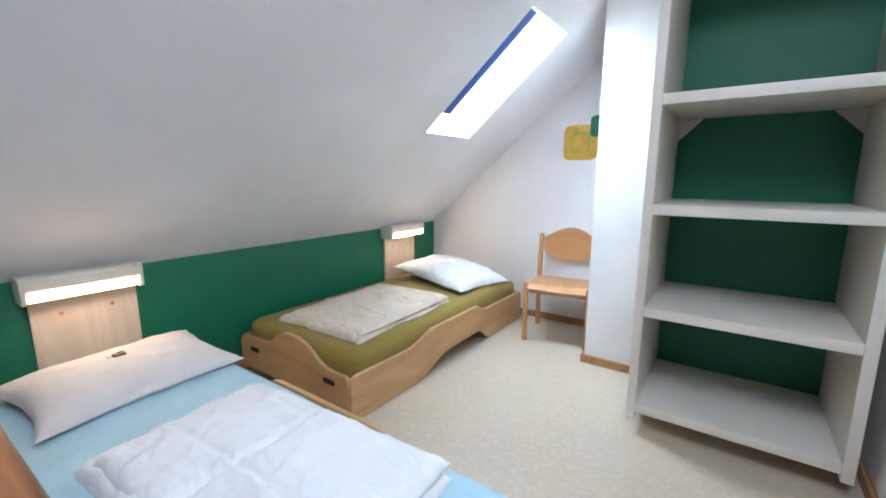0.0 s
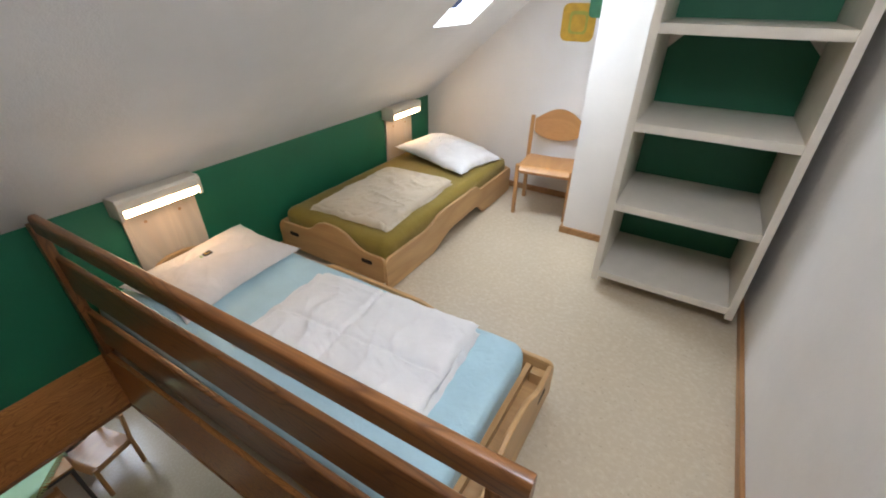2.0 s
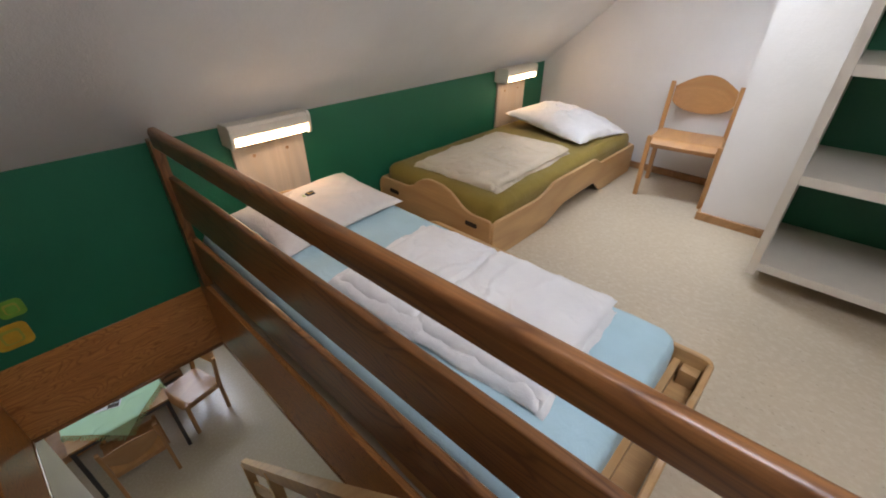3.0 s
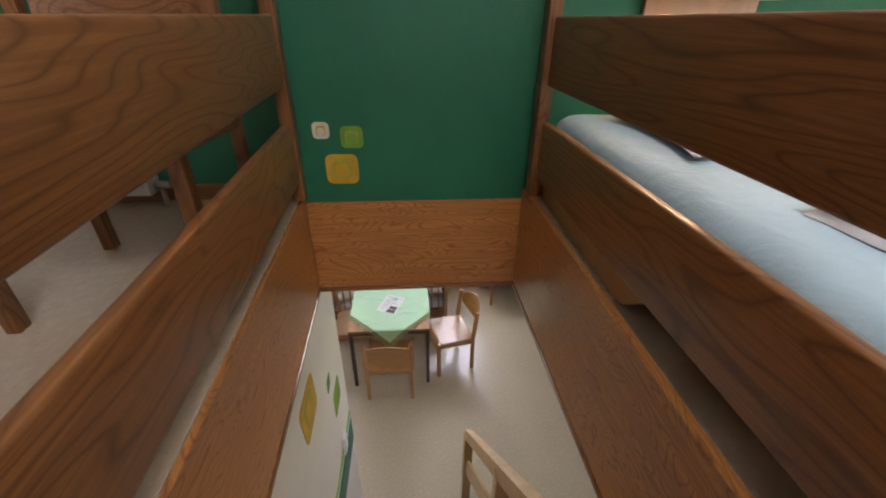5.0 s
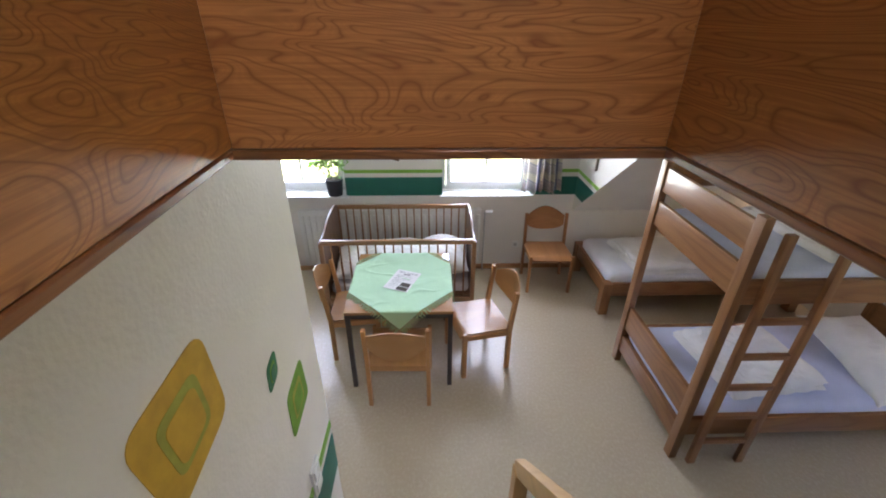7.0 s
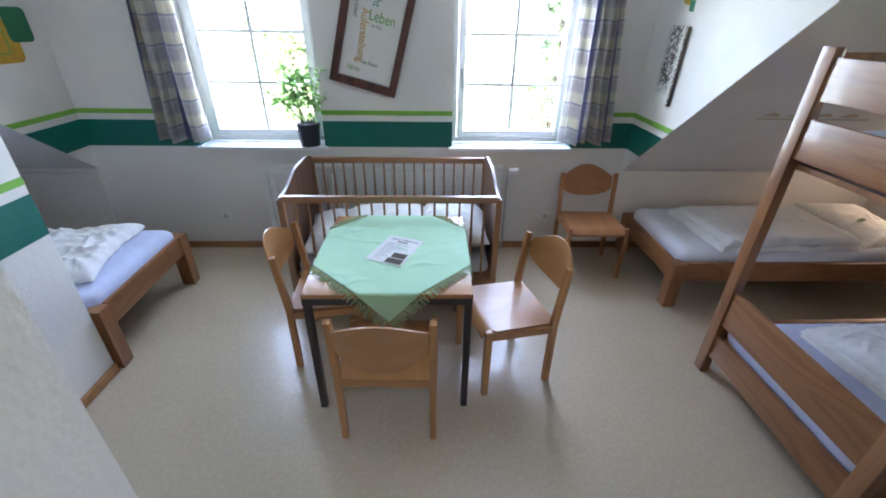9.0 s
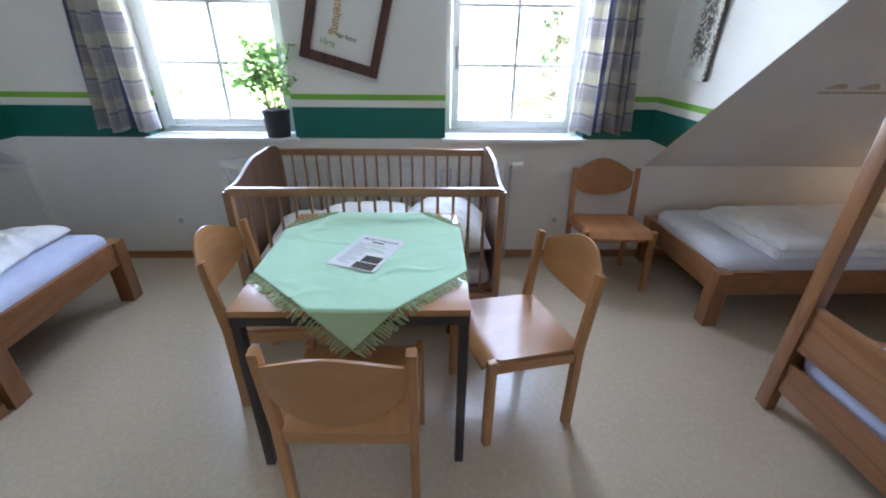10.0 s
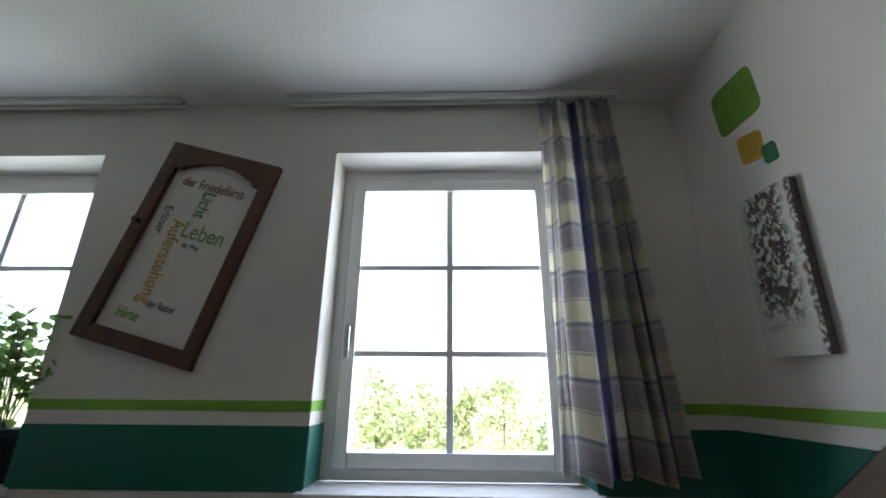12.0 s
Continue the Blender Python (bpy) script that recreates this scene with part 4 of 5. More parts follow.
low_bed("low_bed", pose(0.985, 0.335, ZL, 0, 0, 90), 2.19, 0.945, "birch plywood low bed with light blue sheet", True)
mattress("mattress", pose(0.497, 1.48, ZL + 0.13, 0, 0, 90), 2.04, 0.90, 0.20, SHEET_BLUE, "mattress in a light blue fitted sheet", 6.0)
duvet("folded_duvet", pose(0.555, 1.13, ZL + 0.326, 0, 0, 4), 0.585, 0.95, 0.08, LINEN, "thick white folded duvet on the blue bed", 8.0, 0.12, "duvet", -0.25)
pillow("pillow", pose(0.55, 2.16, ZL + 0.325, 5, 0, 5), 0.72, 0.48, 0.13, PILLOW_WARM, "off-white pillow propped against the lamp board", 11.0, 0.42, 0.005)


def sweet(m, label):
    s = thing("wrapped_sweet", m, label, "sweet")
    part("wrapper", soft_slab(0.055, 0.035, 0.012, 8, 6, 0.002, 0.012, 30), POT, s)
    part("twist", soft_slab(0.03, 0.03, 0.006, 6, 6, 0.002, 0.01, 30, 4), FRINGE, s).location = (-0.04, 0, 0)
    part("print", boxes((-0.015, 0.015, -0.010, 0.010, 0.0115, 0.0125)), STENCIL["yellow"], s)
    return s


sweet(pose(0.53, 2.18, ZL + 0.454, 6, 0, 8), "small sweet in blue and gold foil on the pillow")
sweet(pose(2.77, 2.07, ZL + 0.525, 0, -5, 30), "small sweet in blue and gold foil on the pillow")
reading_lamp(pose(0.315, GY - 0.002, 3.528), "cream reading lamp lit above a pale pine board")
reading_lamp(pose(2.55, GY - 0.002, 3.528), "cream reading lamp lit above a pale pine board")

# loft shelf
sh = thing("open_shelf", pose(0, 0, 0), "tall cream open shelf with green back panels", "shelf")
SX0, SX1, SY0, SY1 = 1.988, 2.615, -0.40, 0.408
for y in (SY0, SY1 - 0.04):
    part("side_panel", boxes((SX0, SX1, y, y + 0.04, ZL + 0.075, 5.02), bev=0.004), SHELFWHITE, sh)
for z in (2.975, 3.455, 3.925, 4.39, 5.02):
    part("shelf_board", boxes((SX0 + 0.004, SX1 - 0.012, SY0 + 0.04, SY1 - 0.04, z - 0.045, z), bev=0.004), SHELFWHITE, sh)
part("back_panel", boxes((SX1 - 0.012, SX1, SY0 + 0.04, SY1 - 0.04, 2.93, 5.02)), GREEN, sh, "green painted back panel")
part("plinth", boxes((SX0 + 0.25, SX1 - 0.02, SY0 + 0.03, SY1 - 0.03, ZL, ZL + 0.05)), SHELFWHITE, sh)
for y, s in ((SY0 + 0.041, 1), (SY1 - 0.041, -1)):
    part("bracket", prism([(y, 4.343), (y + s * 0.11, 4.343), (y, 4.233)], "x", SX1 - 0.032, SX1 - 0.013), SHELFWHITE, sh)

chair(pose(2.98, 1.093, ZL, 0, 0, -82), "beech stacking chair standing by the gable wall", "beech chairs")
# Dark rail wood puts the corner's shade into this chair's colour.
chair(pose(-1.17, 1.98, ZL, 0, 0, 4), "stacking chair beside the guard rail, coloured dark as if shaded", "beech chairs", RAIL)
radiator(pose(-2.45, GY - 0.01, ZL + 0.055), 1.03, 0.52, "white panel radiator on the green loft wall")
rv = thing("radiator_valve", pose(-1.40, GY - 0.06, ZL + 0.05), "small grey radiator valve with pipe", "valve")
part("pipe", rod((0, 0, -0.05), (0, 0, 0.03), 0.010), METAL, rv)
part("body", rod((-0.03, 0, 0.03), (0.035, 0, 0.03), 0.015), METAL, rv)


# ---- painted shapes on walls ----
def stencil(pts, axis, at, proud, material, label, r=0.02, inner=None):
    ob = part("wall_stencil", prism(rounded(pts, r, 5), axis, at, at + proud), material, None, "", False)
    tagged(ob, label, "painted shape")
    if inner:
        cx, cy = sum(p[0] for p in pts) / len(pts), sum(p[1] for p in pts) / len(pts)
        q = [(cx + (x - cx) * 0.55, cy + (y - cy) * 0.6) for x, y in pts]
        q2 = [(cx + (x - cx) * 0.42, cy + (y - cy) * 0.45 - 0.004) for x, y in pts]
        part("inner_stroke", prism(rounded(q, r * 0.6, 4), axis, at + proud, at + proud * 1.5), STENCIL[inner], ob, "", False)
        part("inner_fill", prism(rounded(q2, r * 0.5, 4), axis, at + proud * 1.5, at + proud * 2), material, ob, "", False)
    return ob


def sq(cx, cz, w, h):
    return [(cx - w / 2, cz - h / 2), (cx + w / 2, cz - h / 2), (cx + w / 2, cz + h / 2), (cx - w / 2, cz + h / 2)]


stencil(sq(-0.742, 2.934, 0.125, 0.118), "y", GY, -0.002, STENCIL["yellow"], "ochre rounded square painted on the green wall", 0.03, "olive")
stencil(sq(-0.694, 3.058, 0.085, 0.082), "y", GY, -0.002, STENCIL["lime"], "lime rounded square painted on the green wall", 0.022, "olive")
stencil(sq(-0.806, 3.084, 0.062, 0.062), "y", GY, -0.002, STENCIL["cream"], "cream rounded square painted on the green wall", 0.02, "yellow")
stencil([(0.982, 4.169), (1.248, 4.169), (1.248, 4.437), (0.982, 4.437)], "x", GABLE, -0.002, STENCIL["yellow"], "ochre rounded square painted on the gable wall", 0.06, "olive")
stencil([(0.88, 4.34), (1.046, 4.34), (1.046, 4.499), (0.88, 4.499)], "x", GABLE, -0.004, STENCIL["green"], "green rounded square painted on the gable wall", 0.04)
LW = -0.945
stencil([(2.325, 2.10), (2.335, 1.885), (2.115, 1.85), (2.085, 2.08)], "x", LW, 0.002, STENCIL["yellow"], "large ochre diamond painted beside the stair", 0.045, "olive")
stencil([(2.592, 1.815), (2.584, 1.735), (2.512, 1.718), (2.523, 1.80)], "x", LW, 0.002, STENCIL["green"], "small dark green diamond painted beside the stair", 0.02, "lime")
stencil([(2.748, 1.638), (2.76, 1.465), (2.582, 1.44), (2.592, 1.61)], "x", LW, 0.002, STENCIL["lime"], "lime green diamond painted beside the stair", 0.03, "olive")
stencil([(5.548, 2.300), (5.752, 2.312), (5.738, 2.128), (5.535, 2.120)], "x", CHK_R, -0.002, STENCIL["lime"], "large lime rounded square on the dormer cheek", 0.035)
stencil([(5.565, 2.060), (5.675, 2.088), (5.672, 1.985), (5.580, 1.965)], "x", CHK_R, -0.002, STENCIL["yellow"], "ochre rounded square on the dormer cheek", 0.025, "olive")
stencil([(5.53, 1.995), (5.585, 2.0), (5.58, 1.935), (5.525, 1.93)], "x", CHK_R, -0.003, STENCIL["green"], "small dark green square on the dormer cheek", 0.015)
stencil([(5.40, 1.58), (5.76, 1.58), (5.76, 1.84), (5.40, 1.84)], "x", CHK_L, 0.002, STENCIL["yellow"], "ochre rounded square on the dormer cheek", 0.05, "olive")
stencil([(5.70, 1.70), (5.89, 1.70), (5.89, 1.91), (5.70, 1.91)], "x", CHK_L, 0.004, STENCIL["green"], "dark green rounded square on the dormer cheek", 0.04)
for k in range(4):
    x = 1.60 + 0.17 * k
    ob = stencil([(x - 0.06, 0.985), (x + 0.06, 0.985), (x + 0.045, 1.012), (x, 1.035), (x - 0.04, 1.012)], "z", 0.0, 0.002, STENCIL["faint"], "faint ochre leaf shape painted on the slope", 0.012)
    ob.matrix_world = pose(0, 6.0, 0.745, 180 - math.degrees(math.atan(RISE)))
ob = stencil([(1.54, 0.944), (2.28, 0.944), (2.28, 0.962), (1.54, 0.962)], "z", 0.0, 0.002, STENCIL["worn"], "olive line painted under the leaf shapes", 0.008)
ob.matrix_world = pose(0, 6.0, 0.745, 180 - math.degrees(math.atan(RISE)))
sw = thing("light_switch", pose(LW, 2.66, 1.13), "white light switch beside the stair", "light switch")
part("plate", boxes((0, 0.010, -0.04, 0.04, -0.075, 0.075), bev=0.004), WHITE, sw)
part("rocker", boxes((0.010, 0.017, -0.028, 0.028, 0.01, 0.06), (0.010, 0.017, -0.028, 0.028, -0.06, -0.01), bev=0.003), WHITE, sw)

# ---- lower room: table ----
TX0, TX1, TY0, TY1 = -1.15, -0.347, 4.148, 5.028
tb = thing("table", pose(0, 0, 0), "square table with dark steel frame and beech top", "table")
part("tabletop", boxes((TX0, TX1, TY0, TY1, 0.726, 0.75), bev=0.003), TABLE_WOOD, tb, "glossy lacquered beech top")
part("edge_frame", boxes((TX0 + 0.002, TX1 - 0.002, TY0 + 0.001, TY0 + 0.030, 0.69, 0.7255), (TX0 + 0.002, TX1 - 0.002, TY1 - 0.030, TY1 - 0.001, 0.69, 0.7255), (TX0 + 0.002, TX0 + 0.031, TY0 + 0.03, TY1 - 0.03, 0.69, 0.7255), (TX1 - 0.031, TX1 - 0.002, TY0 + 0.03, TY1 - 0.03, 0.69, 0.7255)), BLACK, tb)
for x in (TX0 + 0.003, TX1 - 0.038):
    for y in (TY0 + 0.002, TY1 - 0.037):
        part("leg", boxes((x, x + 0.035, y, y + 0.035, 0, 0.69), bev=0.004), BLACK, tb)

CX, CY, CR = -0.746, 4.612, 0.612
hx, hy = (TX1 - TX0) / 2, (TY1 - TY0) / 2


def drape(x, y, lift=0.0):
    """Lays a flat point of the cloth over the table's edges."""
    dx, dy, z = x - (TX0 + TX1) / 2, y - (TY0 + TY1) / 2, 0.7535 + lift
    ox, oy = max(0.0, abs(dx) - hx), max(0.0, abs(dy) - hy)
    if ox > 0:
        dx = math.copysign(hx + 0.006 + lift + 0.10 * ox, dx)
        z -= ox * 0.99
    if oy > 0:
        dy = math.copysign(hy + 0.006 + lift + 0.10 * oy, dy)
        z -= oy * 0.99
    return Vector((dx + (TX0 + TX1) / 2, dy + (TY0 + TY1) / 2, z))


bm = bmesh.new()
n = 110
vs = []
for j in range(n + 1):
    for i in range(n + 1):
        a, b = 2 * i / n - 1, 2 * j / n - 1
        x, y = CX + CR * (a - b) / 2, CY + CR * (a + b) / 2
        p = drape(x, y)
        q = Vector((x * 5, y * 5, 0))
        p.z += 0.006 * max(0, noise.noise(q)) + 0.010 * max(0.0, 0.10 - abs(noise.noise(Vector((x * 3.5 + y * 1.5 + 4, y * 5 - x * 2, 1))))) * 10 * max(0, noise.noise(q * 0.6 + Vector((8, 2, 0))) + 0.2)
        vs.append(bm.verts.new(p))
for j in range(n):
    for i in range(n):
        k = j * (n + 1) + i
        bm.faces.new((vs[k], vs[k + 1], vs[k + n + 2], vs[k + n + 1]))
cloth_ob = tagged(part("tablecloth", bm, MINT), "mint green fringed tablecloth laid cornerwise on the table", "tablecloth")
so = cloth_ob.modifiers.new("thickness", "SOLIDIFY")
so.thickness, so.offset = 0.0015, 1.0
rnd = random.Random(4)
bm = bmesh.new()
for side in range(4):
    ang = math.pi / 4 + side * math.pi / 2
    nx_, ny_ = math.cos(ang), math.sin(ang)
    tx_, ty_ = -ny_, nx_
    half = CR / math.sqrt(2)
    m_t = 66
    for k in range(m_t + 1):
        s = -half + 2 * half * k / m_t
        pts = []
        wob, ln = rnd.uniform(-0.15, 0.15), rnd.uniform(0.046, 0.06)
        for q in range(5):
            d = ln * q / 4
            s2 = s + wob * d + 0.003 * rnd.uniform(-1, 1)
            pts.append(drape(CX + nx_ * (half + d) + tx_ * s2, CY + ny_ * (half + d) + ty_ * s2, 0.002))
        for q in range(4):
            w = 0.0034 if q != 1 else 0.0058
            t_ = Vector((tx_, ty_, 0)) * w
            u_ = Vector((nx_ * 0.3, ny_ * 0.3, 0.9)) * w * 0.8
            ring = [[bm.verts.new(c + o) for o in (t_, u_, -t_, -u_)] for c in (pts[q], pts[q + 1])]
            for i in range(4):
                bm.faces.new((ring[0][i], ring[0][(i + 1) % 4], ring[1][(i + 1) % 4], ring[1][i]))
tagged(part("fringe", bm, FRINGE, cloth_ob, "knotted olive green fringe"), kind="stuff")


def letters(body, size, material, parent, m, name="lettering", width=None):
    cu = bpy.data.curves.new("text", "FONT")
    cu.body, cu.size, cu.extrude = body, size, 0.0004
    cu.align_x, cu.align_y = "LEFT", "BOTTOM_BASELINE"
    tmp = bpy.data.objects.new("text", cu)
    scene.collection.objects.link(tmp)
    dg = bpy.context.evaluated_depsgraph_get()
    me = bpy.data.meshes.new_from_object(tmp.evaluated_get(dg))
    bpy.data.objects.remove(tmp)
    me.materials.clear()
    me.materials.append(material)
    ob = new(name, me)
    ob.parent = parent
    ob.matrix_local = m
    if width and len(me.vertices):
        xs = [v.co.x for v in me.vertices]
        k = width / max(1e-6, max(xs) - min(xs))
        for v in me.vertices:
            v.co.x *= k
    return ob


sheet_dir = math.degrees(math.atan2(4.384 - 4.465, -0.694 + 0.894))
lf = thing("leaflet", pose(-0.894, 4.465, 0.7585, 0, 0, sheet_dir), "printed welcome sheet in a clear sleeve", "leaflet")
part("sheet", boxes((0, 0.21, 0, 0.297, 0, 0.0012)), PAPER, lf)
letters("Herzlich Willkommen", 0.022, INK, lf, pose(0.022, 0.255, 0.0014), width=0.166)
part("text_line", boxes((0.075, 0.135, 0.232, 0.243, 0.0012, 0.0016)), INK, lf)
for k in range(14):
    wd = (0.12, 0.14, 0.05, 0.13, 0.15, 0.10, 0.06, 0.08, 0.08, 0.05, 0.075, 0.07, 0.03, 0.06)[k]
    part("text_line", boxes((0.025, 0.025 + wd, 0.212 - k * 0.0135, 0.2148 - k * 0.0135, 0.0012, 0.0016)), INKGREY, lf)
part("photo", boxes((0.115, 0.195, 0.065, 0.118, 0.0012, 0.0017)), PHOTO, lf)
part("photo", boxes((0.105, 0.198, 0.008, 0.058, 0.0012, 0.0017)), PHOTO, lf)

# chairs round the table
CH = "beech chairs"
chair(pose(-0.752, 4.16, 0, 0, 0, 178.5), "beech stacking chair pushed under the table", CH)
chair(pose(-0.115, 4.505, 0, 0, 0, -74), "beech stacking chair turned beside the table", CH)
chair(pose(-1.165, 4.70, 0, 0, 0, 92), "beech stacking chair drawn up to the table", CH)
chair(pose(0.775, 5.665, 0, 0, 0, -2), "darker beech stacking chair standing under the window", CH, DARKBEECH)


# ---- cot ----
ct = thing("cot", pose(0, 0, 0), "barred wooden cot with white bedding", "cot")
KX0, KX1, KY0, KY1 = -1.515, -0.10, 5.03, 5.83


def end_shape():
    pts = []
    for k in range(25):
        s = k / 24
        y = KY0 + s * (KY1 - KY0)
        a = min(1.0, max(0.0, (s - 0.10) / 0.42))
        z = 0.875 + 0.072 * (a * a * (3 - 2 * a))
        if s > 0.80:
            b = (s - 0.80) / 0.20
            z -= 0.042 * b * b
        pts.append((y, z))
    return pts + [(KY1, 0.06), (KY0, 0.06)]


for x in (KX0, KX1 - 0.02):
    part("end_panel", prism(end_shape(), "x", x, x + 0.02, 0.005), COTEND, ct, "dark brown end board with a curved top")
for x in (KX0 - 0.008, KX1 - 0.032):
    for y in (KY0 - 0.012, KY1 - 0.028):
        part("corner_post", boxes((x, x + 0.04, y, y + 0.04, 0.0, 0.865), bev=0.006), COT["z"], ct)
for y, zt in ((KY0 + 0.008, 0.885), (KY1 - 0.008, 0.905)):
    part("top_rail", boxes((KX0 + 0.02, KX1 - 0.02, y - 0.016, y + 0.016, zt - 0.045, zt), bev=0.008), COT["x"], ct)
    part("bottom_rail", boxes((KX0 + 0.02, KX1 - 0.02, y - 0.012, y + 0.012, 0.20, 0.26), bev=0.005), COT["x"], ct)
    for k in range(16):
        x = KX0 + 0.02 + (k + 1) * (KX1 - KX0 - 0.04) / 17
        part("bar", rod((x, y, 0.25), (x, y, zt - 0.04), 0.0075, n=8, rings=((0.30, 0.0075), (0.33, 0.011), (0.36, 0.007), (0.40, 0.010), (0.60, 0.010), (0.64, 0.007), (0.67, 0.011), (0.70, 0.0075))), COT["z"], ct)
part("slat_base", boxes((KX0 + 0.025, KX1 - 0.025, KY0 + 0.03, KY1 - 0.03, 0.26, 0.28)), COT["x"], ct)
mattress("cot_mattress", pose((KX0 + KX1) / 2, (KY0 + KY1) / 2, 0.28), KX1 - KX0 - 0.08, KY1 - KY0 - 0.08, 0.10, SHEET_WHITE, "white cot mattress inside the cot", 4.0)
pillow("cot_duvet", pose(-0.40, 5.43, 0.37, 0, 8, 85), 0.70, 0.54, 0.30, LINEN, "white cot duvet bunched at the end", 17.0)
pillow("cot_pillow", pose(-0.88, 5.46, 0.375, 0, 0, 12), 0.72, 0.58, 0.25, LINEN, "white crumpled cot bedding", 21.0)
pillow("cot_pillow", pose(-1.27, 5.42, 0.375, 0, 0, 96), 0.62, 0.40, 0.18, LINEN, "white cot pillow in the corner", 25.0)

# ---- beds of the lower room ----
frame_bed("wooden_bed", pose(1.185, 5.045, 0), 2.06, 0.93, "alder frame bed under the slope, white bedding")
mattress("mattress", pose(1.185 + 1.04, 5.515, 0.275), 1.96, 0.84, 0.165, SHEET_WHITE, "mattress in a white fitted sheet", 9.0)
duvet("folded_duvet", pose(2.02, 5.46, 0.44, 0, 0, 3), 1.05, 0.70, 0.085, LINEN, "white folded duvet on the bed under the slope", 13.0)
pillow("pillow", pose(2.88, 5.50, 0.43, 0, -5, 88), 0.70, 0.48, 0.11, LINEN, "white pillow at the head of the bed", 14.0)
sweet(pose(2.80, 5.42, 0.545, 0, -4, 20), "small sweet in blue and gold foil on the pillow")
reading_lamp(pose(3.418, 5.62, 0.90, 0, 0, -90), "cream reading lamp lit on the gable wall", "reading lamps", False)

frame_bed("wooden_bed", pose(-2.43, 5.457, 0, 0, 0, 182), 2.06, 1.0, "alder frame bed in the alcove, lavender sheet", 0.42)
mattress("mattress", pose(-2.405 - 1.04, 4.925, 0.32, 0, 0, 2), 1.98, 0.91, 0.165, SHEET_LAVENDER, "mattress in a pale lavender fitted sheet", 15.0)
pillow("duvet", pose(-3.05, 4.92, 0.48, 0, 0, 10), 0.92, 0.72, 0.085, LINEN, "rumpled white duvet on the alcove bed", 19.0, 0.10, 0.017)
pillow("pillow", pose(-4.05, 4.96, 0.485, 0, 0, 90), 0.72, 0.5, 0.12, LINEN, "white pillow on the alcove bed", 23.0)

# bunk bed
bk = thing("bunk_bed", pose(0, 0, 0), "alder bunk bed with ladder, white bedding", "bunk bed")
BX0, BX1, BY0, BY1, BH = 1.098, 3.24, 3.462, 4.462, 1.79
for x in (BX0, BX1 - 0.052):
    for y in (BY0, BY1 - 0.068):
        part("post", boxes((x, x + 0.052, y, y + 0.068, 0, BH), bev=0.008), OAK["z"], bk)
    for z0, z1 in ((0.13, 0.285), (0.36, 0.58), (1.33, 1.505), (1.58, 1.75)):
        part("end_board", boxes((x + 0.012, x + 0.040, BY0 + 0.068, BY1 - 0.068, z0, z1), bev=0.005), OAK["y"], bk)
for z0, z1 in ((0.21, 0.36), (1.27, 1.42)):
    for y in (BY0 + 0.02, BY1 - 0.05):
        part("side_rail", boxes((BX0 + 0.052, BX1 - 0.052, y, y + 0.03, z0, z1), bev=0.005), OAK["x"], bk)
    part("slat_base", boxes((BX0 + 0.05, BX1 - 0.05, BY0 + 0.05, BY1 - 0.05, z0 + 0.01, z0 + 0.035)), OAK["x"], bk)
part("guard_board", boxes((BX0 + 0.052, BX1 - 0.052, BY1 - 0.05, BY1 - 0.022, 1.61, 1.77), bev=0.005), RAIL["x"], bk, "dark guard board")
ld = part("ladder", boxes((1.205, 1.255, BY0 - 0.045, BY0 - 0.012, 0, 1.72), (1.535, 1.585, BY0 - 0.045, BY0 - 0.012, 0, 1.62), bev=0.006), OAK["z"], bk)
for z in (0.21, 0.445, 0.695, 0.937, 1.19):
    part("rung", boxes((1.255, 1.535, BY0 - 0.042, BY0 - 0.014, z - 0.018, z + 0.018), bev=0.006), OAK["x"], ld)
mattress("mattress", pose((BX0 + BX1) / 2, (BY0 + BY1) / 2, 0.245), BX1 - BX0 - 0.09, BY1 - BY0 - 0.12, 0.15, SHEET_LAVENDER, "pale lavender mattress of the lower bunk", 29.0)
mattress("mattress", pose((BX0 + BX1) / 2, (BY0 + BY1) / 2, 1.305), BX1 - BX0 - 0.09, BY1 - BY0 - 0.12, 0.16, SHEET_LAVENDER, "pale lavender mattress of the upper bunk", 31.0)
duvet("folded_duvet", pose(1.82, 3.96, 0.395, 0, 0, 6), 0.70, 0.66, 0.09, LINEN, "rumpled white duvet on the lower bunk", 33.0)
pillow("pillow", pose(2.72, 3.93, 0.395, 0, -10, 88), 0.78, 0.5, 0.16, LINEN, "white pillow on the lower bunk", 37.0)
duvet("folded_duvet", pose(2.1, 3.95, 1.465, 0, 0, 2), 0.9, 0.7, 0.06, LINEN, "white folded duvet on the upper bunk", 39.0)

# ---- windows wall: radiator, sockets, plant, picture, curtains ----
radiator(pose(-1.95, 5.998, 0.13), 2.0, 0.67, "white panel radiator under the windows")
vl = thing("radiator_valve", pose(0.105, 5.92, 0.765), "white thermostat valve at the radiator", "valve")
part("head", rod((0.0, 0, 0), (0.075, 0, 0), 0.022, 0.027, 14), RADWHITE, vl)
part("pipe", rod((-0.005, 0.02, -0.755), (-0.005, 0.02, 0.0), 0.008), METAL, vl)
for x, z in ((-2.378, 0.315), (0.485, 0.32)):
    so_ = thing("power_socket", pose(x, 5.999, z), "white wall socket above the skirting", "power socket", "wall sockets")
    part("plate", boxes((-0.04, 0.04, -0.009, 0, -0.04, 0.04), bev=0.004), WHITE, so_)
    # Grey of this raised disc stands in for shade in the socket's hollow.
    part("well", rod((0, -0.0105, 0), (0, -0.008, 0), 0.021, n=16), SOCKETGREY, so_, "round grey disc standing in for the shaded well")

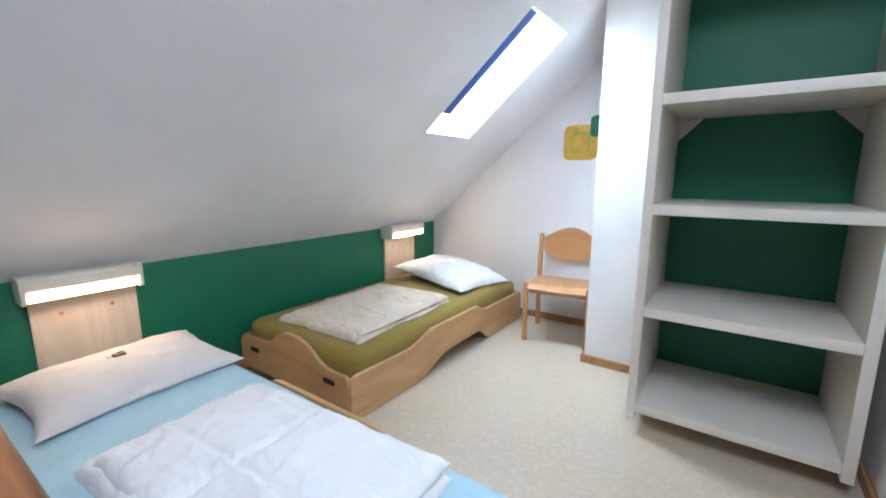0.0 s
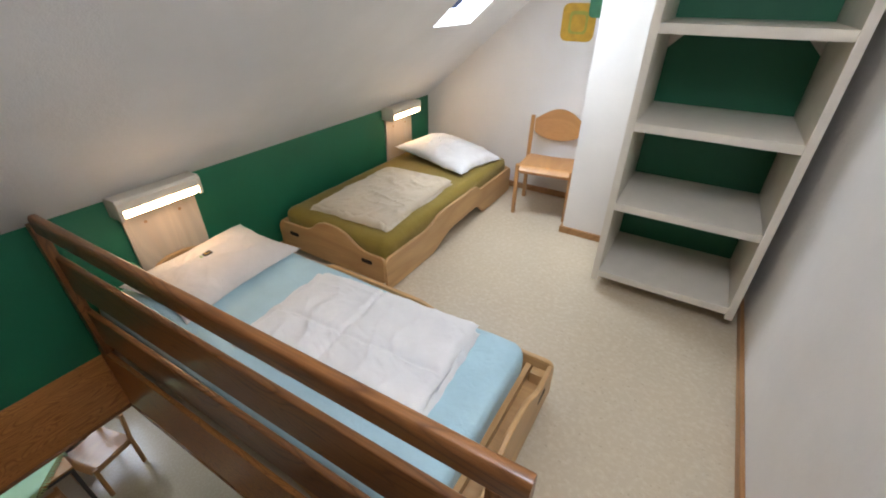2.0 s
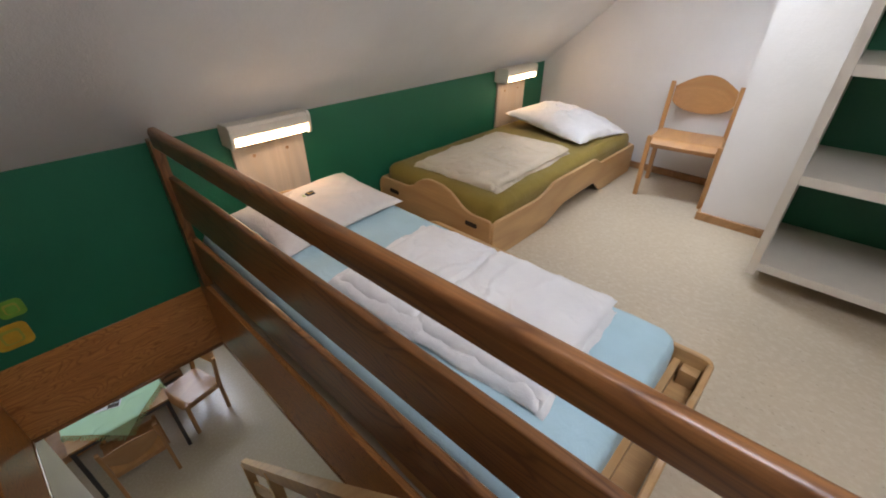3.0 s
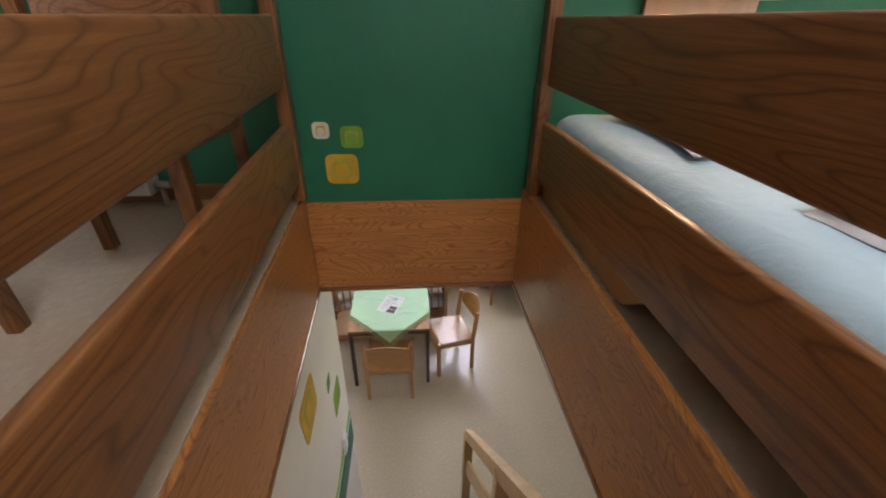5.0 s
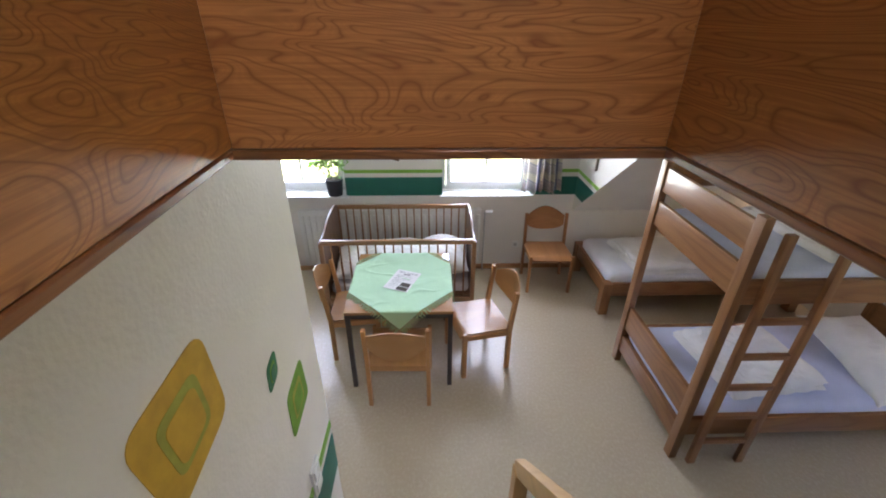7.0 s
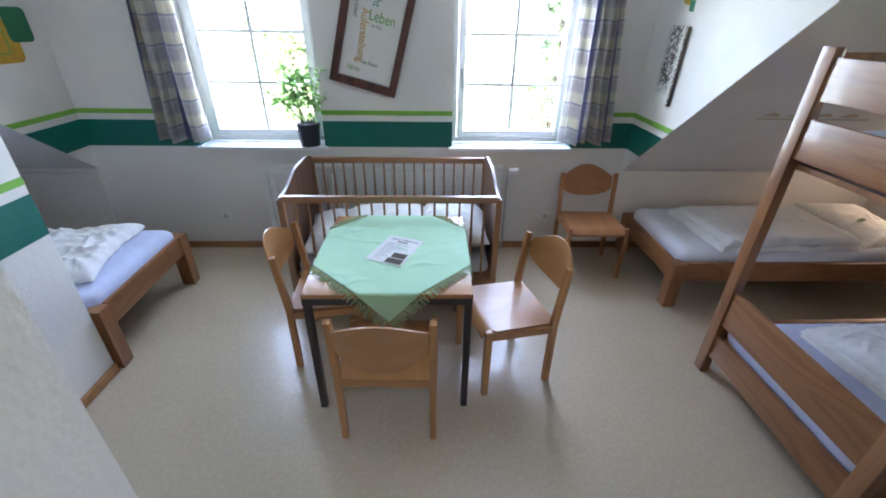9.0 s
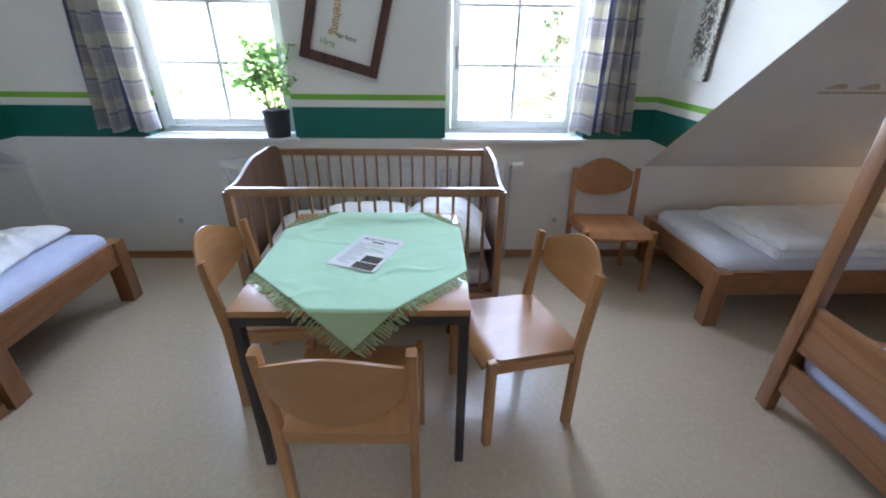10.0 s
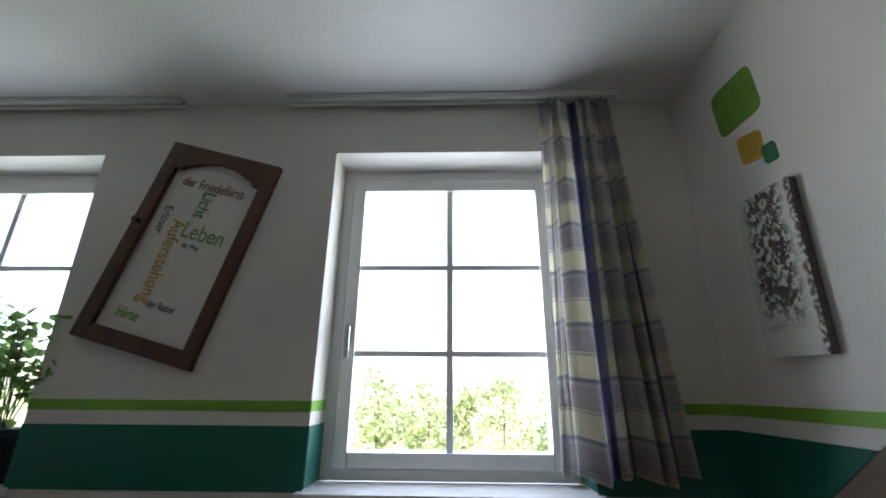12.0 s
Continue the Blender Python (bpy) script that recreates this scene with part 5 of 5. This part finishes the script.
pot = thing("potted_plant", pose(-1.548, 6.03, 0.945), "leafy green houseplant in a dark pot", "plant")
part("pot", rod((0, 0, 0), (0, 0, 0.18), 0.078, 0.094, 24, ((0.88, 0.090), (0.885, 0.097))), POT, pot)
part("soil", rod((0, 0, 0.170), (0, 0, 0.1825), 0.086, n=20), SOIL, pot)
rnd = random.Random(9)
stems, leaves = [], bmesh.new()
for k in range(22):
    a = rnd.uniform(0, 2 * math.pi)
    rr = rnd.uniform(0.04, 0.24)
    tip = Vector((rr * math.cos(a) - 0.05, min(0.03, rr * math.sin(a) * 0.35 - 0.03), rnd.uniform(0.44, 0.70) - 0.5 * rr))
    p0 = Vector((0.03 * math.cos(a), 0.03 * math.sin(a), 0.165))
    mid = p0.lerp(tip, 0.5) + Vector((0, 0, 0.05))
    stems += [rod(p0, mid, 0.003, 0.0025, 5), rod(mid, tip, 0.0025, 0.0015, 5)]
    for j in range(19):
        s = rnd.uniform(0.32, 1.08)
        c = p0.lerp(mid, s * 2) if s < 0.5 else mid.lerp(tip, s * 2 - 1)
        c += Vector((rnd.gauss(0, 0.028), rnd.gauss(0, 0.012), rnd.gauss(0, 0.024)))
        m = Euler((rnd.uniform(-0.9, 0.9), rnd.uniform(-0.9, 0.9), rnd.uniform(0, 6.3))).to_matrix()
        L = rnd.uniform(0.028, 0.052)
        prof = ((0, 0, 0), (0.35, 0.42, 0.08), (0.75, 0.30, 0.05), (1.1, 0, -0.06), (0.75, -0.30, 0.05), (0.35, -0.42, 0.08))
        v = [leaves.verts.new(c + m @ Vector(p) * L) for p in prof]
        leaves.faces.new((v[0], v[1], v[2], v[3]))
        leaves.faces.new((v[0], v[3], v[4], v[5]))
tagged(part("stem_cluster", joined(*stems), STEM, pot, "thin green-brown stalks"), kind="stuff")
part("foliage", leaves, LEAF, pot, "small lobed green leaves")

# framed lettering: a cupboard door frame hung askew
P0, P1 = Vector((-1.325, 5.997, 1.462)), Vector((-0.835, 5.997, 1.328))
tilt = math.degrees(math.atan2(P1.z - P0.z, P1.x - P0.x))
FW, FH = (P1 - P0).length, 0.872
pic = thing("wall_picture", pose(P0.x, 5.998, P0.z, 90, 0, 0) @ pose(0, 0, 0, 0, 0, tilt), "dark wooden cupboard-door frame with painted words, hung askew", "picture")
F = 0.057
part("stile", boxes((0, F, 0, FH, 0, 0.026), bev=0.005), FRAMEWOOD, pic)
part("stile", boxes((FW - F, FW, 0, FH, 0, 0.026), bev=0.005), FRAMEWOOD, pic)
part("bottom_rail", boxes((F, FW - F, 0, F * 1.1, 0.001, 0.025), bev=0.004), FRAMEWOOD, pic)
arch = [(F, FH), (F, FH - 0.115), (F + 0.03, FH - 0.115)] + [(F + (FW - 2 * F) * s, FH - 0.103 + 0.048 * math.sin(math.pi * (s - 0.09) / 0.82) ** 1.1) for s in np.linspace(0.10, 0.90, 15)] + [(FW - F - 0.03, FH - 0.115)] + [(FW - F, FH - 0.115), (FW - F, FH)]
part("top_rail", prism(arch, "z", 0.001, 0.025), FRAMEWOOD, pic)
part("knob", rod((0.03, FH * 0.56, 0.026), (0.03, FH * 0.56, 0.05), 0.010, 0.014, 12), FRAMEWOOD, pic, "small turned wooden knob")
BROWN = plain("letter_brown", (0.24, 0.09, 0.04), 0.6)
LGREEN = plain("letter_green", (0.16, 0.36, 0.06), 0.6)
LDGREEN = plain("letter_dark_green", (0.02, 0.20, 0.10), 0.6)
LYEL = plain("letter_ochre", (0.60, 0.33, 0.04), 0.6)
LTEAL = plain("letter_teal", (0.03, 0.10, 0.13), 0.6)
Z = 0.002
letters("der Friedefürst", 0.062, BROWN, pic, pose(0.105, 0.695, Z), width=0.285)
letters("Licht", 0.082, LDGREEN, pic, pose(0.222, 0.690, Z, 0, 0, -90), width=0.118)
letters("Leben", 0.100, LGREEN, pic, pose(0.205, 0.475, Z), width=0.185)
letters("der Weg", 0.030, LTEAL, pic, pose(0.235, 0.435, Z), width=0.075)
letters("Erlöser", 0.050, INK, pic, pose(0.090, 0.590, Z, 0, 0, -86), width=0.125)
letters("Auferstehung", 0.085, LYEL, pic, pose(0.150, 0.540, Z, 0, 0, -86), width=0.36)
letters("der Retter", 0.042, INK, pic, pose(0.215, 0.175, Z), width=0.122)
letters("Hirte", 0.062, LGREEN, pic, pose(0.112, 0.110, Z), width=0.092)

cv = thing("canvas_print", pose(CHK_R, 5.612, 1.61, 2.0), "narrow abstract canvas print in white and purple-brown", "canvas print")
part("print_face", boxes((-0.028, -0.0245, -0.112, 0.112, -0.245, 0.245), bev=0.0015, seg=1), CANVAS, cv)
part("stretcher", boxes((-0.024, -0.003, -0.1105, 0.1105, -0.2435, 0.2435), bev=0.002), CANVASEDGE, cv, "dark wrapped edge")


def curtain(x0, x1, flip, label):
    """A gathered curtain hanging from the ceiling rail to below the sill."""
    bm = bmesh.new()
    uv = bm.loops.layers.uv.new("uv")
    nu, nz = 110, 26
    grid, us = [], []
    arc = 0.0
    px = None
    for i in range(nu + 1):
        s = i / nu
        ph = s * 2 * math.pi * 5.5 + 0.8 * math.sin(s * 9)
        col = []
        for j in range(nz + 1):
            t = j / nz
            z = 2.455 - t * 1.455 + 0.012 * math.sin(s * 14) * t
            spread = 1 + 0.42 * t
            cx = (x0 + x1) / 2 + flip * 0.035 * t
            x = cx + (s - 0.5) * (x1 - x0) * spread + 0.012 * math.sin(ph * 0.5 + t * 2)
            y = 5.925 + (0.022 + 0.022 * t) * math.sin(ph + 0.5 * math.sin(t * 3)) + 0.008 * math.sin(2.3 * ph + t * 5)
            col.append(bm.verts.new((x, y, z)))
        if px is not None:
            arc += (col[nz // 2].co - px).length
        px = col[nz // 2].co.copy()
        grid.append(col)
        us.append(arc)
    for i in range(nu):
        for j in range(nz):
            f = bm.faces.new((grid[i][j], grid[i][j + 1], grid[i + 1][j + 1], grid[i + 1][j]))
            for lp, (a, b) in zip(f.loops, ((i, j), (i, j + 1), (i + 1, j + 1), (i + 1, j))):
                lp[uv].uv = (us[a] if flip > 0 else arc - us[a], 1.455 * b / nz)
    ob = part("curtain", bm, PLAID)
    m = ob.modifiers.new("thickness", "SOLIDIFY")
    m.thickness = 0.0015
    return tagged(ob, label, "curtain", "checked curtains")


curtain(0.50, 0.80, 1, "gathered checked curtain in cream, grey and blue")
curtain(-2.62, -2.32, -1, "gathered checked curtain in cream, grey and blue")
for x0, x1 in ((-0.605, 0.85), (-2.75, -1.085)):
    cr = thing("curtain_rail", pose(0, 0, 0), "white double-track curtain rail on the ceiling", "curtain rail", "curtain rails")
    part("track", boxes((x0, x1, 5.925, 5.945, 2.482, 2.51), bev=0.003), WHITE, cr)
    part("track", boxes((x0, x1, 5.960, 5.980, 2.482, 2.51), bev=0.003), WHITE, cr)

# ---- trees outside ----
def tree(x, y, h, spread, seed, material, label, conifer=False):
    r = random.Random(seed)
    t = thing("tree", pose(x, y, -3.3), label, "tree", "trees outside")
    part("trunk", rod((0, 0, 0), (0.1, 0, h * 0.7), 0.02 * h, 0.006 * h, 8), BARK, t)
    bm = bmesh.new()
    limbs = []
    for k in range(26 if not conifer else 60):
        a = r.uniform(0, 6.28)
        f = r.uniform(0.18, 1.0) if not conifer else k / 60 * 0.9 + 0.1
        rad = spread * (1 - f) ** 0.8 if conifer else spread * r.uniform(0.3, 1.0) * math.sin(math.pi * min(0.95, 0.15 + f * 0.8))
        c = Vector((rad * math.cos(a), rad * math.sin(a), h * f - (0.12 * rad if conifer else 0)))
        limbs.append(rod((0, 0, h * f * 0.8), c, 0.004 * h, 0.001 * h, 5))
        for j in range(70 if not conifer else 40):
            if conifer:
                s = r.uniform(0.15, 1.05)
                p = Vector((c.x * s, c.y * s, c.z + r.uniform(-0.25, 0.1))) + Vector((r.gauss(0, 0.14), r.gauss(0, 0.14), 0))
            else:
                p = c + Vector((r.gauss(0, 1), r.gauss(0, 1), r.gauss(0, 0.8))) * spread * 0.17
            m = Euler((r.uniform(-1, 1), r.uniform(-1, 1), r.uniform(0, 6.3))).to_matrix()
            L = r.uniform(0.10, 0.22)
            v = [bm.verts.new(p + m @ Vector(q) * L) for q in ((0, -0.5, 0), (1, 0, 0.2), (0, 0.5, 0), (-0.8, 0, 0.1))]
            bm.faces.new(v)
    part("limbs", joined(*limbs), BARK, t)
    part("crown", bm, material, t)
    return t


TREES = ((-14, 24, 6.5, 2.4), (-9.5, 27, 5.2, 2.0), (-6.5, 22, 4.6, 1.9), (-4.2, 29, 5.6, 2.2), (-1.5, 31, 5.0, 2.2), (0.8, 27, 4.4, 1.9), (3.2, 33, 5.4, 2.4), (6.5, 30, 5.0, 2.2), (10, 28, 5.6, 2.3), (-18, 30, 7.5, 2.8))
for k, (x, y, h, s) in enumerate(TREES):
    tree(x, y, h, s, k, FOLIAGE, "young leafy tree at the edge of the meadow")
tree(5.4, 24, 7.4, 2.6, 50, SPRUCE, "spruce tree standing in the meadow", True)
